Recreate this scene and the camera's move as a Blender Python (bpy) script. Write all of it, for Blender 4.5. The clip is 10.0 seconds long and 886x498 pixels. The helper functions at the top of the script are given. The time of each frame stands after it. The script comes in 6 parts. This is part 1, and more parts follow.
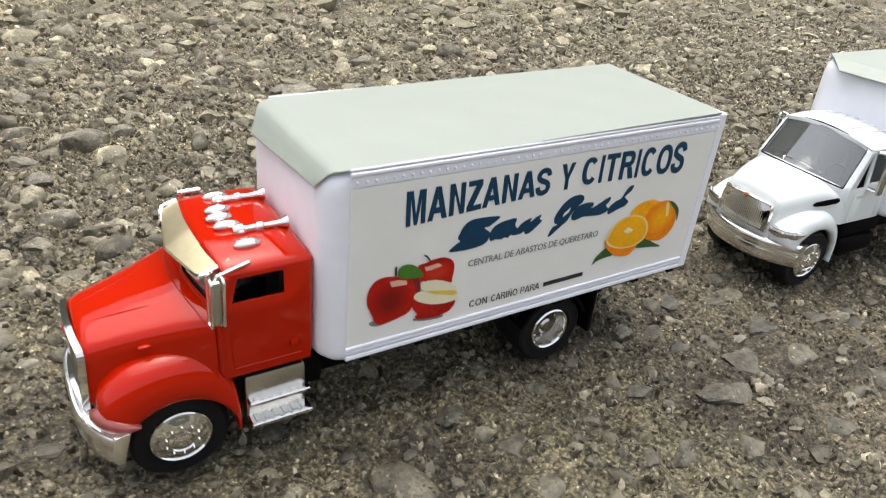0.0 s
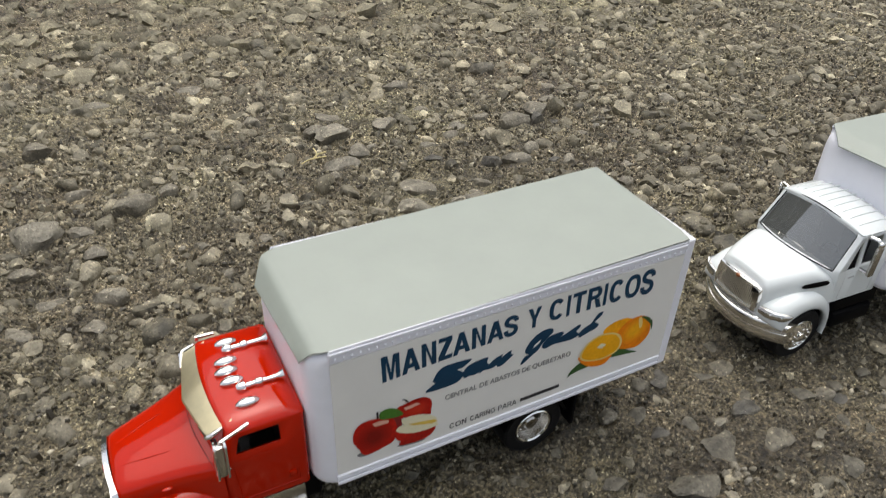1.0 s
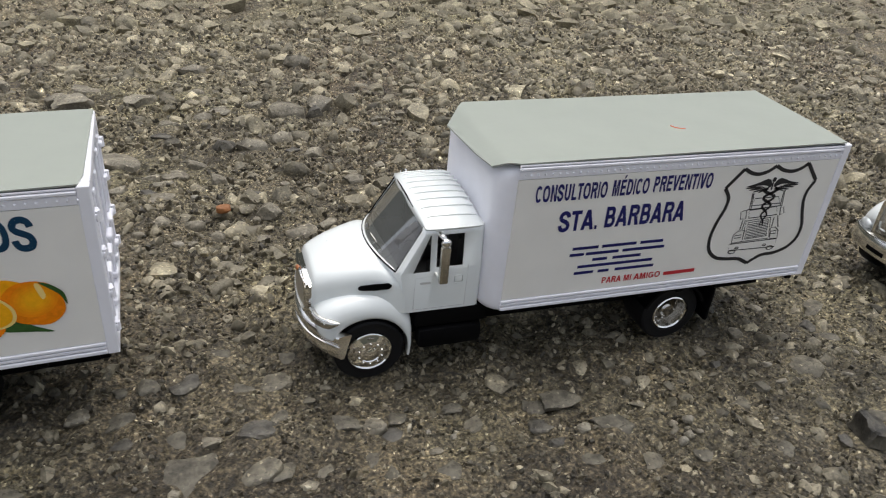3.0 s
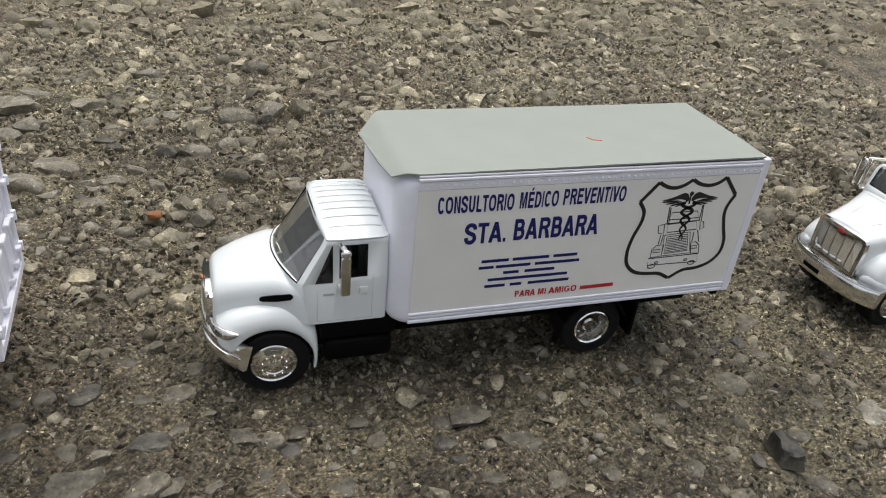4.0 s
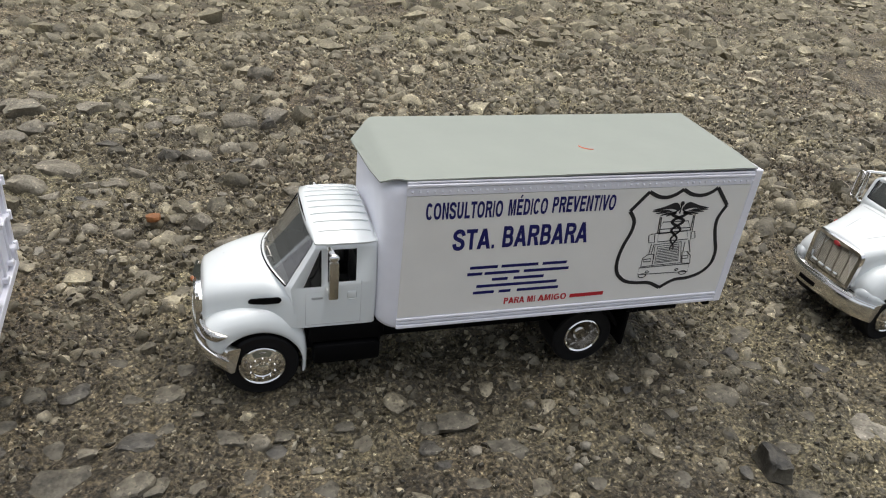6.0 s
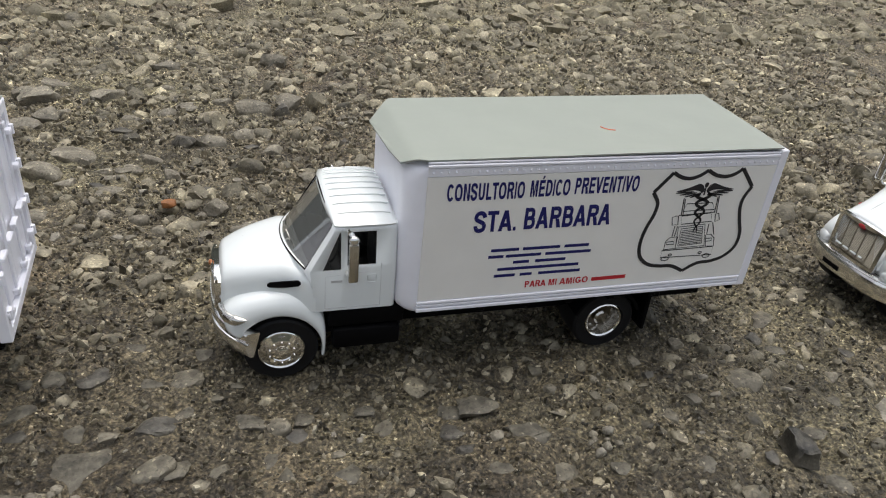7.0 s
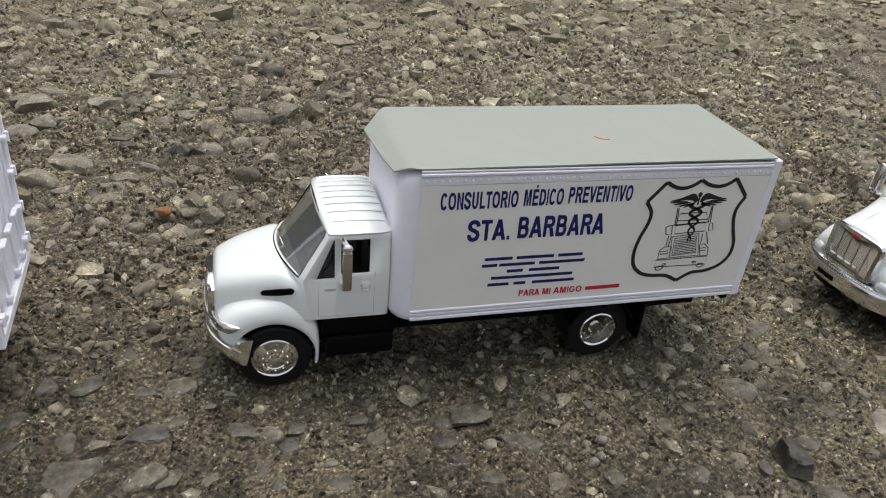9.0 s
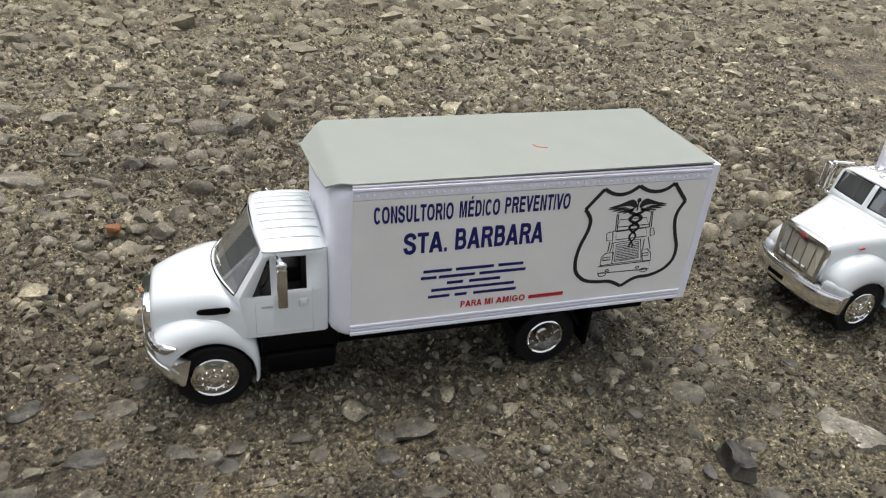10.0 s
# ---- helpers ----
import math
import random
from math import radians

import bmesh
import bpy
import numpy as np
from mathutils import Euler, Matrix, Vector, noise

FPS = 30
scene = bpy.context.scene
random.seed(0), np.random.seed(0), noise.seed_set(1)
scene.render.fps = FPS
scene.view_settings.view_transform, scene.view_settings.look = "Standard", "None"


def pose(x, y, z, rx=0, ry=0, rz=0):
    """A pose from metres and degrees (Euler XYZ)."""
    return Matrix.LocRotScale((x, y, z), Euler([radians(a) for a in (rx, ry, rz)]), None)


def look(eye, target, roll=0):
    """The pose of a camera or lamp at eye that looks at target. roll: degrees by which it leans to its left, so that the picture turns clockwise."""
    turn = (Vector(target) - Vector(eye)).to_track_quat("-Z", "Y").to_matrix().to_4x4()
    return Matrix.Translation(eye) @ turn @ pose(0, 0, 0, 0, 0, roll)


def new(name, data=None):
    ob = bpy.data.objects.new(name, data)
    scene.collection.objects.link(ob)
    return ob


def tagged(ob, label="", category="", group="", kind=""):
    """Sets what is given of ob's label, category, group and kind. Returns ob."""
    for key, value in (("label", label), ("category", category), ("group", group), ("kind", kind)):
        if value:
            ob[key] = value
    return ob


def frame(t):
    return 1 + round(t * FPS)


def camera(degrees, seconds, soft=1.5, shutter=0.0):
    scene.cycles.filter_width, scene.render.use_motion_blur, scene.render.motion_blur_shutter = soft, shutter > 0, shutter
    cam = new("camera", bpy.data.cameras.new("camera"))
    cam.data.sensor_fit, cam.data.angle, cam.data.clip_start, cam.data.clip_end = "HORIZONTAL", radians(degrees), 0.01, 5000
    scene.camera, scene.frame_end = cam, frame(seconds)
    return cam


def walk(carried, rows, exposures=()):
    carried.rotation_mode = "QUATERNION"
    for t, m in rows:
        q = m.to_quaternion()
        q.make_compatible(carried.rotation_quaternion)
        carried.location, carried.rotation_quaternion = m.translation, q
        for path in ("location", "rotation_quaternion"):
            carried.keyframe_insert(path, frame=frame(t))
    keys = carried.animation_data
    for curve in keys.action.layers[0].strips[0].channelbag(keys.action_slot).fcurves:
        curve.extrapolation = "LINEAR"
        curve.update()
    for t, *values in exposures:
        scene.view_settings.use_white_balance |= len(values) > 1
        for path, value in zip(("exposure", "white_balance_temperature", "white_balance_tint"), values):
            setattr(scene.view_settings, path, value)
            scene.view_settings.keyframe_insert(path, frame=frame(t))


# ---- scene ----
cam = camera(62.4, 10.0, 1.1, 0.12)
PATH = [
    (0, (0.0062, 0.0017, 0.1503), (0.8663, 1.4195, -0.7771), 5.95),
    (0.2, (0.0031, -0.0015, 0.1697), (0.8231, 1.4214, -0.7858), 4.65),
    (0.4, (0.0008, -0.0120, 0.1760), (0.7816, 1.4185, -0.8007), 5.74),
    (0.5, (0.0076, -0.0102, 0.1751), (0.7898, 1.4194, -0.8019), 6.17),
    (0.6, (0.0119, -0.0067, 0.1793), (0.7992, 1.4378, -0.7713), 5.15),
    (0.7, (0.0181, -0.0047, 0.1866), (0.7699, 1.4516, -0.7747), 3.55),
    (0.9, (0.0215, -0.0001, 0.2000), (0.7389, 1.4217, -0.8364), 3.41),
    (1, (0.0315, 0.0011, 0.2166), (0.7002, 1.4178, -0.8584), 1.99),
    (1.1, (0.0425, -0.0014, 0.2249), (0.6691, 1.4384, -0.8449), 1.43),
    (1.2, (0.0559, -0.0012, 0.2218), (0.6923, 1.4344, -0.8479), 2.56),
    (1.3, (0.0784, 0.0034, 0.2145), (0.7197, 1.4269, -0.8683), 4.31),
    (1.4, (0.0926, 0.0040, 0.2093), (0.6718, 1.4601, -0.8652), 4.28),
    (1.5, (0.1064, 0.0007, 0.2004), (0.6306, 1.4890, -0.8580), 3.59),
    (1.6, (0.1188, 0.0013, 0.1923), (0.6294, 1.5085, -0.8457), 3.51),
    (1.7, (0.1317, -0.0009, 0.1845), (0.6311, 1.5373, -0.8129), 3.92),
    (1.8, (0.1417, -0.0029, 0.1786), (0.6275, 1.5483, -0.8052), 3.81),
    (2, (0.1576, -0.0118, 0.1739), (0.6326, 1.5541, -0.7916), 3.82),
    (2.1, (0.1681, -0.0175, 0.1697), (0.6509, 1.5435, -0.8000), 4.23),
    (2.2, (0.1740, -0.0246, 0.1680), (0.6679, 1.5373, -0.7946), 4.98),
    (2.4, (0.1885, -0.0307, 0.1700), (0.7224, 1.5142, -0.7988), 5.17),
    (2.5, (0.1944, -0.0340, 0.1698), (0.7314, 1.5134, -0.7931), 5.33),
    (2.7, (0.2078, -0.0368, 0.1712), (0.7595, 1.4989, -0.8022), 5.18),
    (3, (0.2255, -0.0386, 0.1745), (0.7928, 1.4888, -0.8029), 5.39),
    (3.2, (0.2362, -0.0416, 0.1736), (0.8107, 1.4885, -0.7954), 5.88),
    (4.3, (0.2573, -0.0445, 0.1765), (0.8245, 1.4939, -0.7835), 6.41),
    (4.5, (0.2581, -0.0466, 0.1752), (0.8171, 1.4950, -0.7844), 6.65),
    (4.7, (0.2612, -0.0453, 0.1758), (0.8266, 1.4952, -0.7820), 6.67),
    (5, (0.2608, -0.0487, 0.1783), (0.8214, 1.5012, -0.7670), 6.68),
    (6.3, (0.2631, -0.0458, 0.1743), (0.8008, 1.5118, -0.7716), 6.45),
    (6.5, (0.2617, -0.0454, 0.1727), (0.7889, 1.5121, -0.7793), 6.44),
    (7, (0.2599, -0.0444, 0.1718), (0.7839, 1.5059, -0.7936), 6.03),
    (7.5, (0.2598, -0.0445, 0.1721), (0.7828, 1.5143, -0.7799), 6.17),
    (8, (0.2604, -0.0445, 0.1736), (0.7873, 1.5158, -0.7741), 6.34),
    (8.5, (0.2582, -0.0436, 0.1744), (0.7878, 1.5191, -0.7678), 6.18),
    (9, (0.2616, -0.0451, 0.1721), (0.7886, 1.5162, -0.7738), 6.23),
    (9.2, (0.2636, -0.0457, 0.1702), (0.7996, 1.5123, -0.7762), 6.36),
    (9.5, (0.2695, -0.0469, 0.1677), (0.8198, 1.5002, -0.7882), 6.69),
    (9.7, (0.2726, -0.0516, 0.1662), (0.8167, 1.5016, -0.7833), 6.76),
    (10, (0.2779, -0.0464, 0.1765), (0.8357, 1.5054, -0.7672), 5.16),
]
walk(cam, [(t, look(eye, target, roll)) for t, eye, target, roll in PATH], [(0, 1.13, 6600, 8), (0.5, 1.0, 6600, 8), (1, 0.58, 6600, 8), (1.5, 0.20, 6600, 8), (2, 0.32, 6550, 8), (3.0, 0.54, 6550, 9), (5.0, 0.55, 6550, 9), (9.0, 0.51, 6550, 9), (10, 0.68, 6500, 10)])

# ---- world and light ----
world = bpy.data.worlds.new("sky_world")
scene.world = world
world.use_nodes = True
_wn = world.node_tree.nodes
_sky = _wn.new("ShaderNodeTexSky")
_sky.sky_type = "NISHITA"
_sky.sun_disc = False
_sky.sun_elevation, _sky.sun_rotation = radians(78), radians(18)
_sky.dust_density, _sky.air_density, _sky.ozone_density = 4.0, 1.0, 1.0
_soft = _wn.new("ShaderNodeHueSaturation")
_soft.inputs["Saturation"].default_value = 0.4
world.node_tree.links.new(_sky.outputs[0], _soft.inputs["Color"])
world.node_tree.links.new(_soft.outputs[0], _wn["Background"].inputs[0])
_wn["Background"].inputs[1].default_value = 0.15
sun_data = bpy.data.lights.new("sun", "SUN")
sun_data.energy, sun_data.angle, sun_data.color = 0.9, radians(80), (1.0, 0.97, 0.92)
sun = new("sun", sun_data)
sun.matrix_world = look((0.07, 0.20, 1.0), (0, 0, 0))
scene.view_settings.exposure = 0.0

# ---- materials ----
def material(name, color, rough=0.5, metal=0.0, coat=0.0, vary=0.06, scale=400.0, bump=0.0, bump_scale=900.0, island=None, spec=0.5, trans=0.0):
    """A principled surface with colour variation at two scales and fine relief."""
    m = bpy.data.materials.new(name)
    m.use_nodes = True
    nt = m.node_tree
    n, l = nt.nodes, nt.links
    b = n["Principled BSDF"]
    b.inputs["Roughness"].default_value = rough
    b.inputs["Metallic"].default_value = metal
    b.inputs["Coat Weight"].default_value = coat
    b.inputs["Coat Roughness"].default_value = 0.03
    b.inputs["Specular IOR Level"].default_value = spec
    b.inputs["Transmission Weight"].default_value = trans
    co = n.new("ShaderNodeTexCoord")
    nz = n.new("ShaderNodeTexNoise")
    nz.inputs["Scale"].default_value, nz.inputs["Detail"].default_value = scale, 6.0
    nz2 = n.new("ShaderNodeTexNoise")
    nz2.inputs["Scale"].default_value, nz2.inputs["Detail"].default_value = scale / 9, 3.0
    l.new(co.outputs["Object"], nz.inputs["Vector"])
    l.new(co.outputs["Object"], nz2.inputs["Vector"])
    add = n.new("ShaderNodeMath")
    add.operation = "ADD"
    l.new(nz.outputs["Fac"], add.inputs[0])
    l.new(nz2.outputs["Fac"], add.inputs[1])
    ramp = n.new("ShaderNodeMapRange")
    ramp.inputs["From Min"].default_value, ramp.inputs["From Max"].default_value = 0.6, 1.4
    ramp.inputs["To Min"].default_value, ramp.inputs["To Max"].default_value = 1 - vary, 1 + vary
    l.new(add.outputs[0], ramp.inputs["Value"])
    mul = n.new("ShaderNodeMix")
    mul.data_type, mul.blend_type = "RGBA", "MULTIPLY"
    mul.inputs["Factor"].default_value = 1.0
    if island:
        geo = n.new("ShaderNodeNewGeometry")
        cr = n.new("ShaderNodeValToRGB")
        cr.color_ramp.interpolation = "LINEAR"
        while len(cr.color_ramp.elements) < len(island):
            cr.color_ramp.elements.new(0.5)
        for k, (p, c) in enumerate(island):
            cr.color_ramp.elements[k].position = p
            cr.color_ramp.elements[k].color = (*c, 1)
        l.new(geo.outputs["Random Per Island"], cr.inputs["Fac"])
        l.new(cr.outputs["Color"], mul.inputs["A"])
    else:
        mul.inputs["A"].default_value = (*color, 1)
    l.new(ramp.outputs["Result"], mul.inputs["B"])
    l.new(mul.outputs["Result"], b.inputs["Base Color"])
    if bump:
        bn = n.new("ShaderNodeTexNoise")
        bn.inputs["Scale"].default_value, bn.inputs["Detail"].default_value = bump_scale, 8.0
        l.new(co.outputs["Object"], bn.inputs["Vector"])
        bp = n.new("ShaderNodeBump")
        bp.inputs["Strength"].default_value, bp.inputs["Distance"].default_value = bump, 0.0006
        l.new(bn.outputs["Fac"], bp.inputs["Height"])
        l.new(bp.outputs["Normal"], b.inputs["Normal"])
    return m


RED = material("red_paint", (0.43, 0.0105, 0.0003), 0.018, coat=0.0, spec=0.36, vary=0.05, scale=120, bump=0.02)
WHITE = material("white_paint", (0.75, 0.785, 0.785), 0.22, coat=0.5, vary=0.03, scale=120, bump=0.02)
PLASTIC = material("white_plastic", (0.84, 0.84, 0.90), 0.38, vary=0.04, scale=160, bump=0.05)
STICKER = material("printed_paper", (0.81, 0.795, 0.755), 0.45, vary=0.04, scale=90, bump=0.03)
CARD = material("grey_card", (0.305, 0.33, 0.292), 0.46, vary=0.05, scale=70, bump=0.06, bump_scale=300)
CHROME = material("chrome", (0.86, 0.85, 0.83), 0.09, metal=1.0, vary=0.05, scale=500, bump=0.03)
RIM = material("rim_chrome", (0.92, 0.91, 0.88), 0.04, metal=1.0, vary=0.06, scale=500, bump=0.09, bump_scale=420)
BUMPER = material("bumper_chrome", (0.90, 0.885, 0.86), 0.19, metal=1.0, vary=0.05, scale=300, bump=0.02)
SATIN = material("satin_chrome", (0.62, 0.60, 0.56), 0.24, metal=1.0, vary=0.12, scale=700, bump=0.05)
RIB = material("grille_rib", (0.17, 0.15, 0.122), 0.35, metal=1.0, vary=0.2, scale=900)
DARK_CHROME = material("dark_chrome", (0.52, 0.50, 0.465), 0.16, metal=1.0, vary=0.2, scale=900)
GRILLE_BACK = material("grille_backing", (0.10, 0.09, 0.075), 0.5, vary=0.2, scale=900)
MESH = material("grille_mesh", (0.31, 0.28, 0.225), 0.38, metal=1.0, vary=0.2, scale=900)
GOLD = material("tinted_visor", (0.74, 0.645, 0.415), 0.4, metal=1.0, vary=0.12, scale=300, bump=0.05)
RUBBER = material("black_rubber", (0.006, 0.006, 0.007), 0.6, spec=0.25, vary=0.2, scale=700, bump=0.15)
BLACK = material("black_plastic", (0.003, 0.003, 0.0035), 0.5, spec=0.06, vary=0.2, scale=400, bump=0.08)
INSIDE = material("cab_interior", (0.020, 0.020, 0.021), 0.5, vary=0.2, scale=400, bump=0.1)
# grey puts the shade of seams and creases into the colour; badge grey too
SEAM_BADGE_GREY = material("seam_shade_badge_grey", (0.50, 0.51, 0.52), 0.5)
SILVER = material("grille_silver", (0.70, 0.66, 0.575), 0.34, metal=0.8, vary=0.08, scale=900)
BRONZE = material("bronze_badge", (0.34, 0.12, 0.04), 0.3, vary=0.2, scale=900)
GLASS = material("tinted_glass", (0.155, 0.16, 0.155), 0.07, trans=0.45, coat=1.0, vary=0.08)
GLASS.node_tree.nodes["Principled BSDF"].inputs["Coat IOR"].default_value = 2.2
LENS_RED = material("red_lens", (0.40, 0.085, 0.075), 0.08, trans=0.3, coat=0.7, vary=0.2, scale=500)
LENS_CLEAR = material("clear_lens", (0.74, 0.78, 0.80), 0.06, trans=0.35, coat=0.8, vary=0.2, scale=500)
GAP_SHADE = material("gap_shade_red", (0.20, 0.004, 0.001), 0.5)
RED_BADGE = material("red_badge", (0.42, 0.04, 0.045), 0.2)
NAVY = material("navy_ink", (0.006, 0.042, 0.090), 0.4, spec=0.25, vary=0.15, scale=500)
VIOLET = material("violet_blue_ink", (0.014, 0.015, 0.115), 0.4, spec=0.25, vary=0.15, scale=500)
RED_INK = material("red_ink", (0.50, 0.02, 0.03), 0.4)
BLACK_INK = material("black_ink", (0.014, 0.014, 0.018), 0.45)
GREY_INK = material("grey_ink", (0.20, 0.20, 0.20), 0.5)
APPLE = material("apple_print", (0.42, 0.012, 0.006), 0.4, spec=0.2, vary=0.45, scale=900)
APPLE_LIGHT = material("apple_flesh_print", (0.80, 0.74, 0.52), 0.4, vary=0.06, scale=500)
APPLE_SHINE = material("apple_shine_print", (0.76, 0.42, 0.32), 0.4, vary=0.1)
APPLE_DARK = material("apple_shade_print", (0.20, 0.010, 0.012), 0.4, vary=0.2, scale=900)
CORE = material("apple_core_print", (0.72, 0.50, 0.10), 0.4, vary=0.1, spec=0.2)
ORANGE = material("orange_print", (0.90, 0.38, 0.008), 0.4, spec=0.2, vary=0.22, scale=700)
ORANGE_DEEP = material("orange_deep_print", (0.86, 0.23, 0.005), 0.4, spec=0.2, vary=0.2, scale=700)
ORANGE_FLESH = material("orange_flesh_print", (0.90, 0.42, 0.010), 0.4, spec=0.2, vary=0.15, scale=900)
PITH = material("orange_pith_print", (0.84, 0.62, 0.22), 0.4, vary=0.06)
LEAF = material("leaf_print", (0.03, 0.10, 0.02), 0.4, vary=0.4, scale=700)
LEAF_LIGHT = material("leaf_light_print", (0.055, 0.17, 0.018), 0.4, vary=0.3, scale=700)
ORANGE_MARK = material("orange_pen_mark", (0.75, 0.16, 0.07), 0.5)

# ---- mesh tools (all lengths in millimetres) ----
def part(name, bm, mat, parent, label="", smooth=35, solid=0.0):
    """Links a bmesh as one mesh under a thing or a part. solid: the thickness of a sheet."""
    bmesh.ops.scale(bm, vec=(0.001,) * 3, verts=bm.verts)
    bmesh.ops.recalc_face_normals(bm, faces=bm.faces)
    me = bpy.data.meshes.new(name)
    bm.to_mesh(me)
    bm.free()
    me.materials.append(mat)
    if smooth:
        for p in me.polygons:
            p.use_smooth = True
        me.set_sharp_from_angle(angle=radians(smooth))
    ob = new(name, me)
    ob.parent = parent
    if solid:
        mod = ob.modifiers.new("thickness", "SOLIDIFY")
        mod.thickness, mod.offset = solid * 0.001, -1
    return tagged(ob, label)


def thing(name, label, category, m, group=""):
    ob = new(name)
    ob.empty_display_size = 0.02
    ob.matrix_basis = m
    return tagged(ob, label, category, group)


def loft(bm, rings, closed=True, caps=True):
    """Joins rings of points with the same count."""
    rows = [[bm.verts.new(p) for p in r] for r in rings]
    n = len(rows[0])
    for a, b in zip(rows, rows[1:]):
        for k in range(n if closed else n - 1):
            j = (k + 1) % n
            bm.faces.new((a[k], a[j], b[j], b[k]))
    if caps and closed:
        bm.faces.new(rows[0][::-1])
        bm.faces.new(rows[-1])
    return rows


def block(bm, x0, x1, y0, y1, z0, z1, bevel=0.3, seg=2):
    vs = bmesh.ops.create_cube(bm, size=1)["verts"]
    bmesh.ops.scale(bm, vec=(x1 - x0, y1 - y0, z1 - z0), verts=vs)
    bmesh.ops.translate(bm, vec=((x0 + x1) / 2, (y0 + y1) / 2, (z0 + z1) / 2), verts=vs)
    if bevel:
        es = list({e for v in vs for e in v.link_edges})
        bmesh.ops.bevel(bm, geom=es, offset=bevel, segments=seg, affect="EDGES", profile=0.5)


def lathe(bm, profile, cx, cz, n=40):
    """A solid of revolution about an axis along y; profile: (radius, y)."""
    rings = []
    for r, y in profile:
        rings.append([(cx + r * math.cos(2 * math.pi * k / n), y, cz + r * math.sin(2 * math.pi * k / n)) for k in range(n)])
    loft(bm, rings, caps=False)


def tube(bm, pts, radius, n=10):
    """A round bar along a chain of points; radius: one, or one for each point."""
    pts = [Vector(p) for p in pts]
    rad = radius if isinstance(radius, (list, tuple)) else [radius] * len(pts)
    rings = []
    for k, p in enumerate(pts):
        d = (pts[min(k + 1, len(pts) - 1)] - pts[max(k - 1, 0)]).normalized()
        u = d.cross(Vector((0, 0, 1)))
        u = Vector((1, 0, 0)) if u.length < 0.1 else u.normalized()
        w = d.cross(u)
        rings.append([p + rad[k] * (u * math.cos(2 * math.pi * i / n) + w * math.sin(2 * math.pi * i / n)) for i in range(n)])
    loft(bm, rings)


def ellipsoid(bm, c, r, u=14, v=9):
    vs = bmesh.ops.create_uvsphere(bm, u_segments=u, v_segments=v, radius=1)["verts"]
    bmesh.ops.scale(bm, vec=r, verts=vs)
    bmesh.ops.translate(bm, vec=c, verts=vs)


def curve_points(pts, steps=6, closed=False):
    """A smooth line through points of any dimension."""
    P = [np.array(p, float) for p in pts]
    n = len(P)
    out = []
    for k in range(n if closed else n - 1):
        if closed:
            a, b, c, d = P[k - 1], P[k], P[(k + 1) % n], P[(k + 2) % n]
        else:
            a, b, c, d = P[max(k - 1, 0)], P[k], P[k + 1], P[min(k + 2, n - 1)]
        for i in range(steps):
            t = i / steps
            out.append(0.5 * (2 * b + (c - a) * t + (2 * a - 5 * b + 4 * c - d) * t * t + (3 * b - a - 3 * c + d) * t ** 3))
    if not closed:
        out.append(P[-1])
    return [tuple(o) for o in out]


def flat(bm, pts, y):
    """A flat printed patch on the side of a box: points (x, z)."""
    bm.faces.new([bm.verts.new((x, y, z)) for x, z in pts])


def stroke(bm, pts, width, y, closed=False):
    """A printed line of some width; width: one, or one at each end and the middle."""
    P = [Vector(p) for p in pts]
    n = len(P)
    left, right = [], []
    for k in range(n):
        a = P[k - 1] if (k or closed) else P[k]
        b = P[(k + 1) % n] if (k < n - 1 or closed) else P[k]
        d = (b - a).normalized()
        if isinstance(width, (list, tuple)):
            f = k / max(n - 1, 1) * 2
            w = width[0] + (width[1] - width[0]) * f if f < 1 else width[1] + (width[2] - width[1]) * (f - 1)
        else:
            w = width
        nrm = Vector((-d.y, d.x)) * (w / 2)
        left.append(bm.verts.new((P[k].x + nrm.x, y, P[k].y + nrm.y)))
        right.append(bm.verts.new((P[k].x - nrm.x, y, P[k].y - nrm.y)))
    for k in range(n if closed else n - 1):
        j = (k + 1) % n
        bm.faces.new((left[k], left[j], right[j], right[k]))


def oval(cx, cz, rx, rz, turn=0.0, n=28, wob=0.0, seed=0):
    rnd = random.Random(seed)
    ph = rnd.random() * 6
    out = []
    for k in range(n):
        a = 2 * math.pi * k / n
        f = 1 + wob * math.sin(2 * a + ph) + 0.5 * wob * math.sin(3 * a + 2 * ph)
        x, z = rx * f * math.cos(a), rz * f * math.sin(a)
        c, s = math.cos(radians(turn)), math.sin(radians(turn))
        out.append((cx + c * x - s * z, cz + s * x + c * z))
    return out


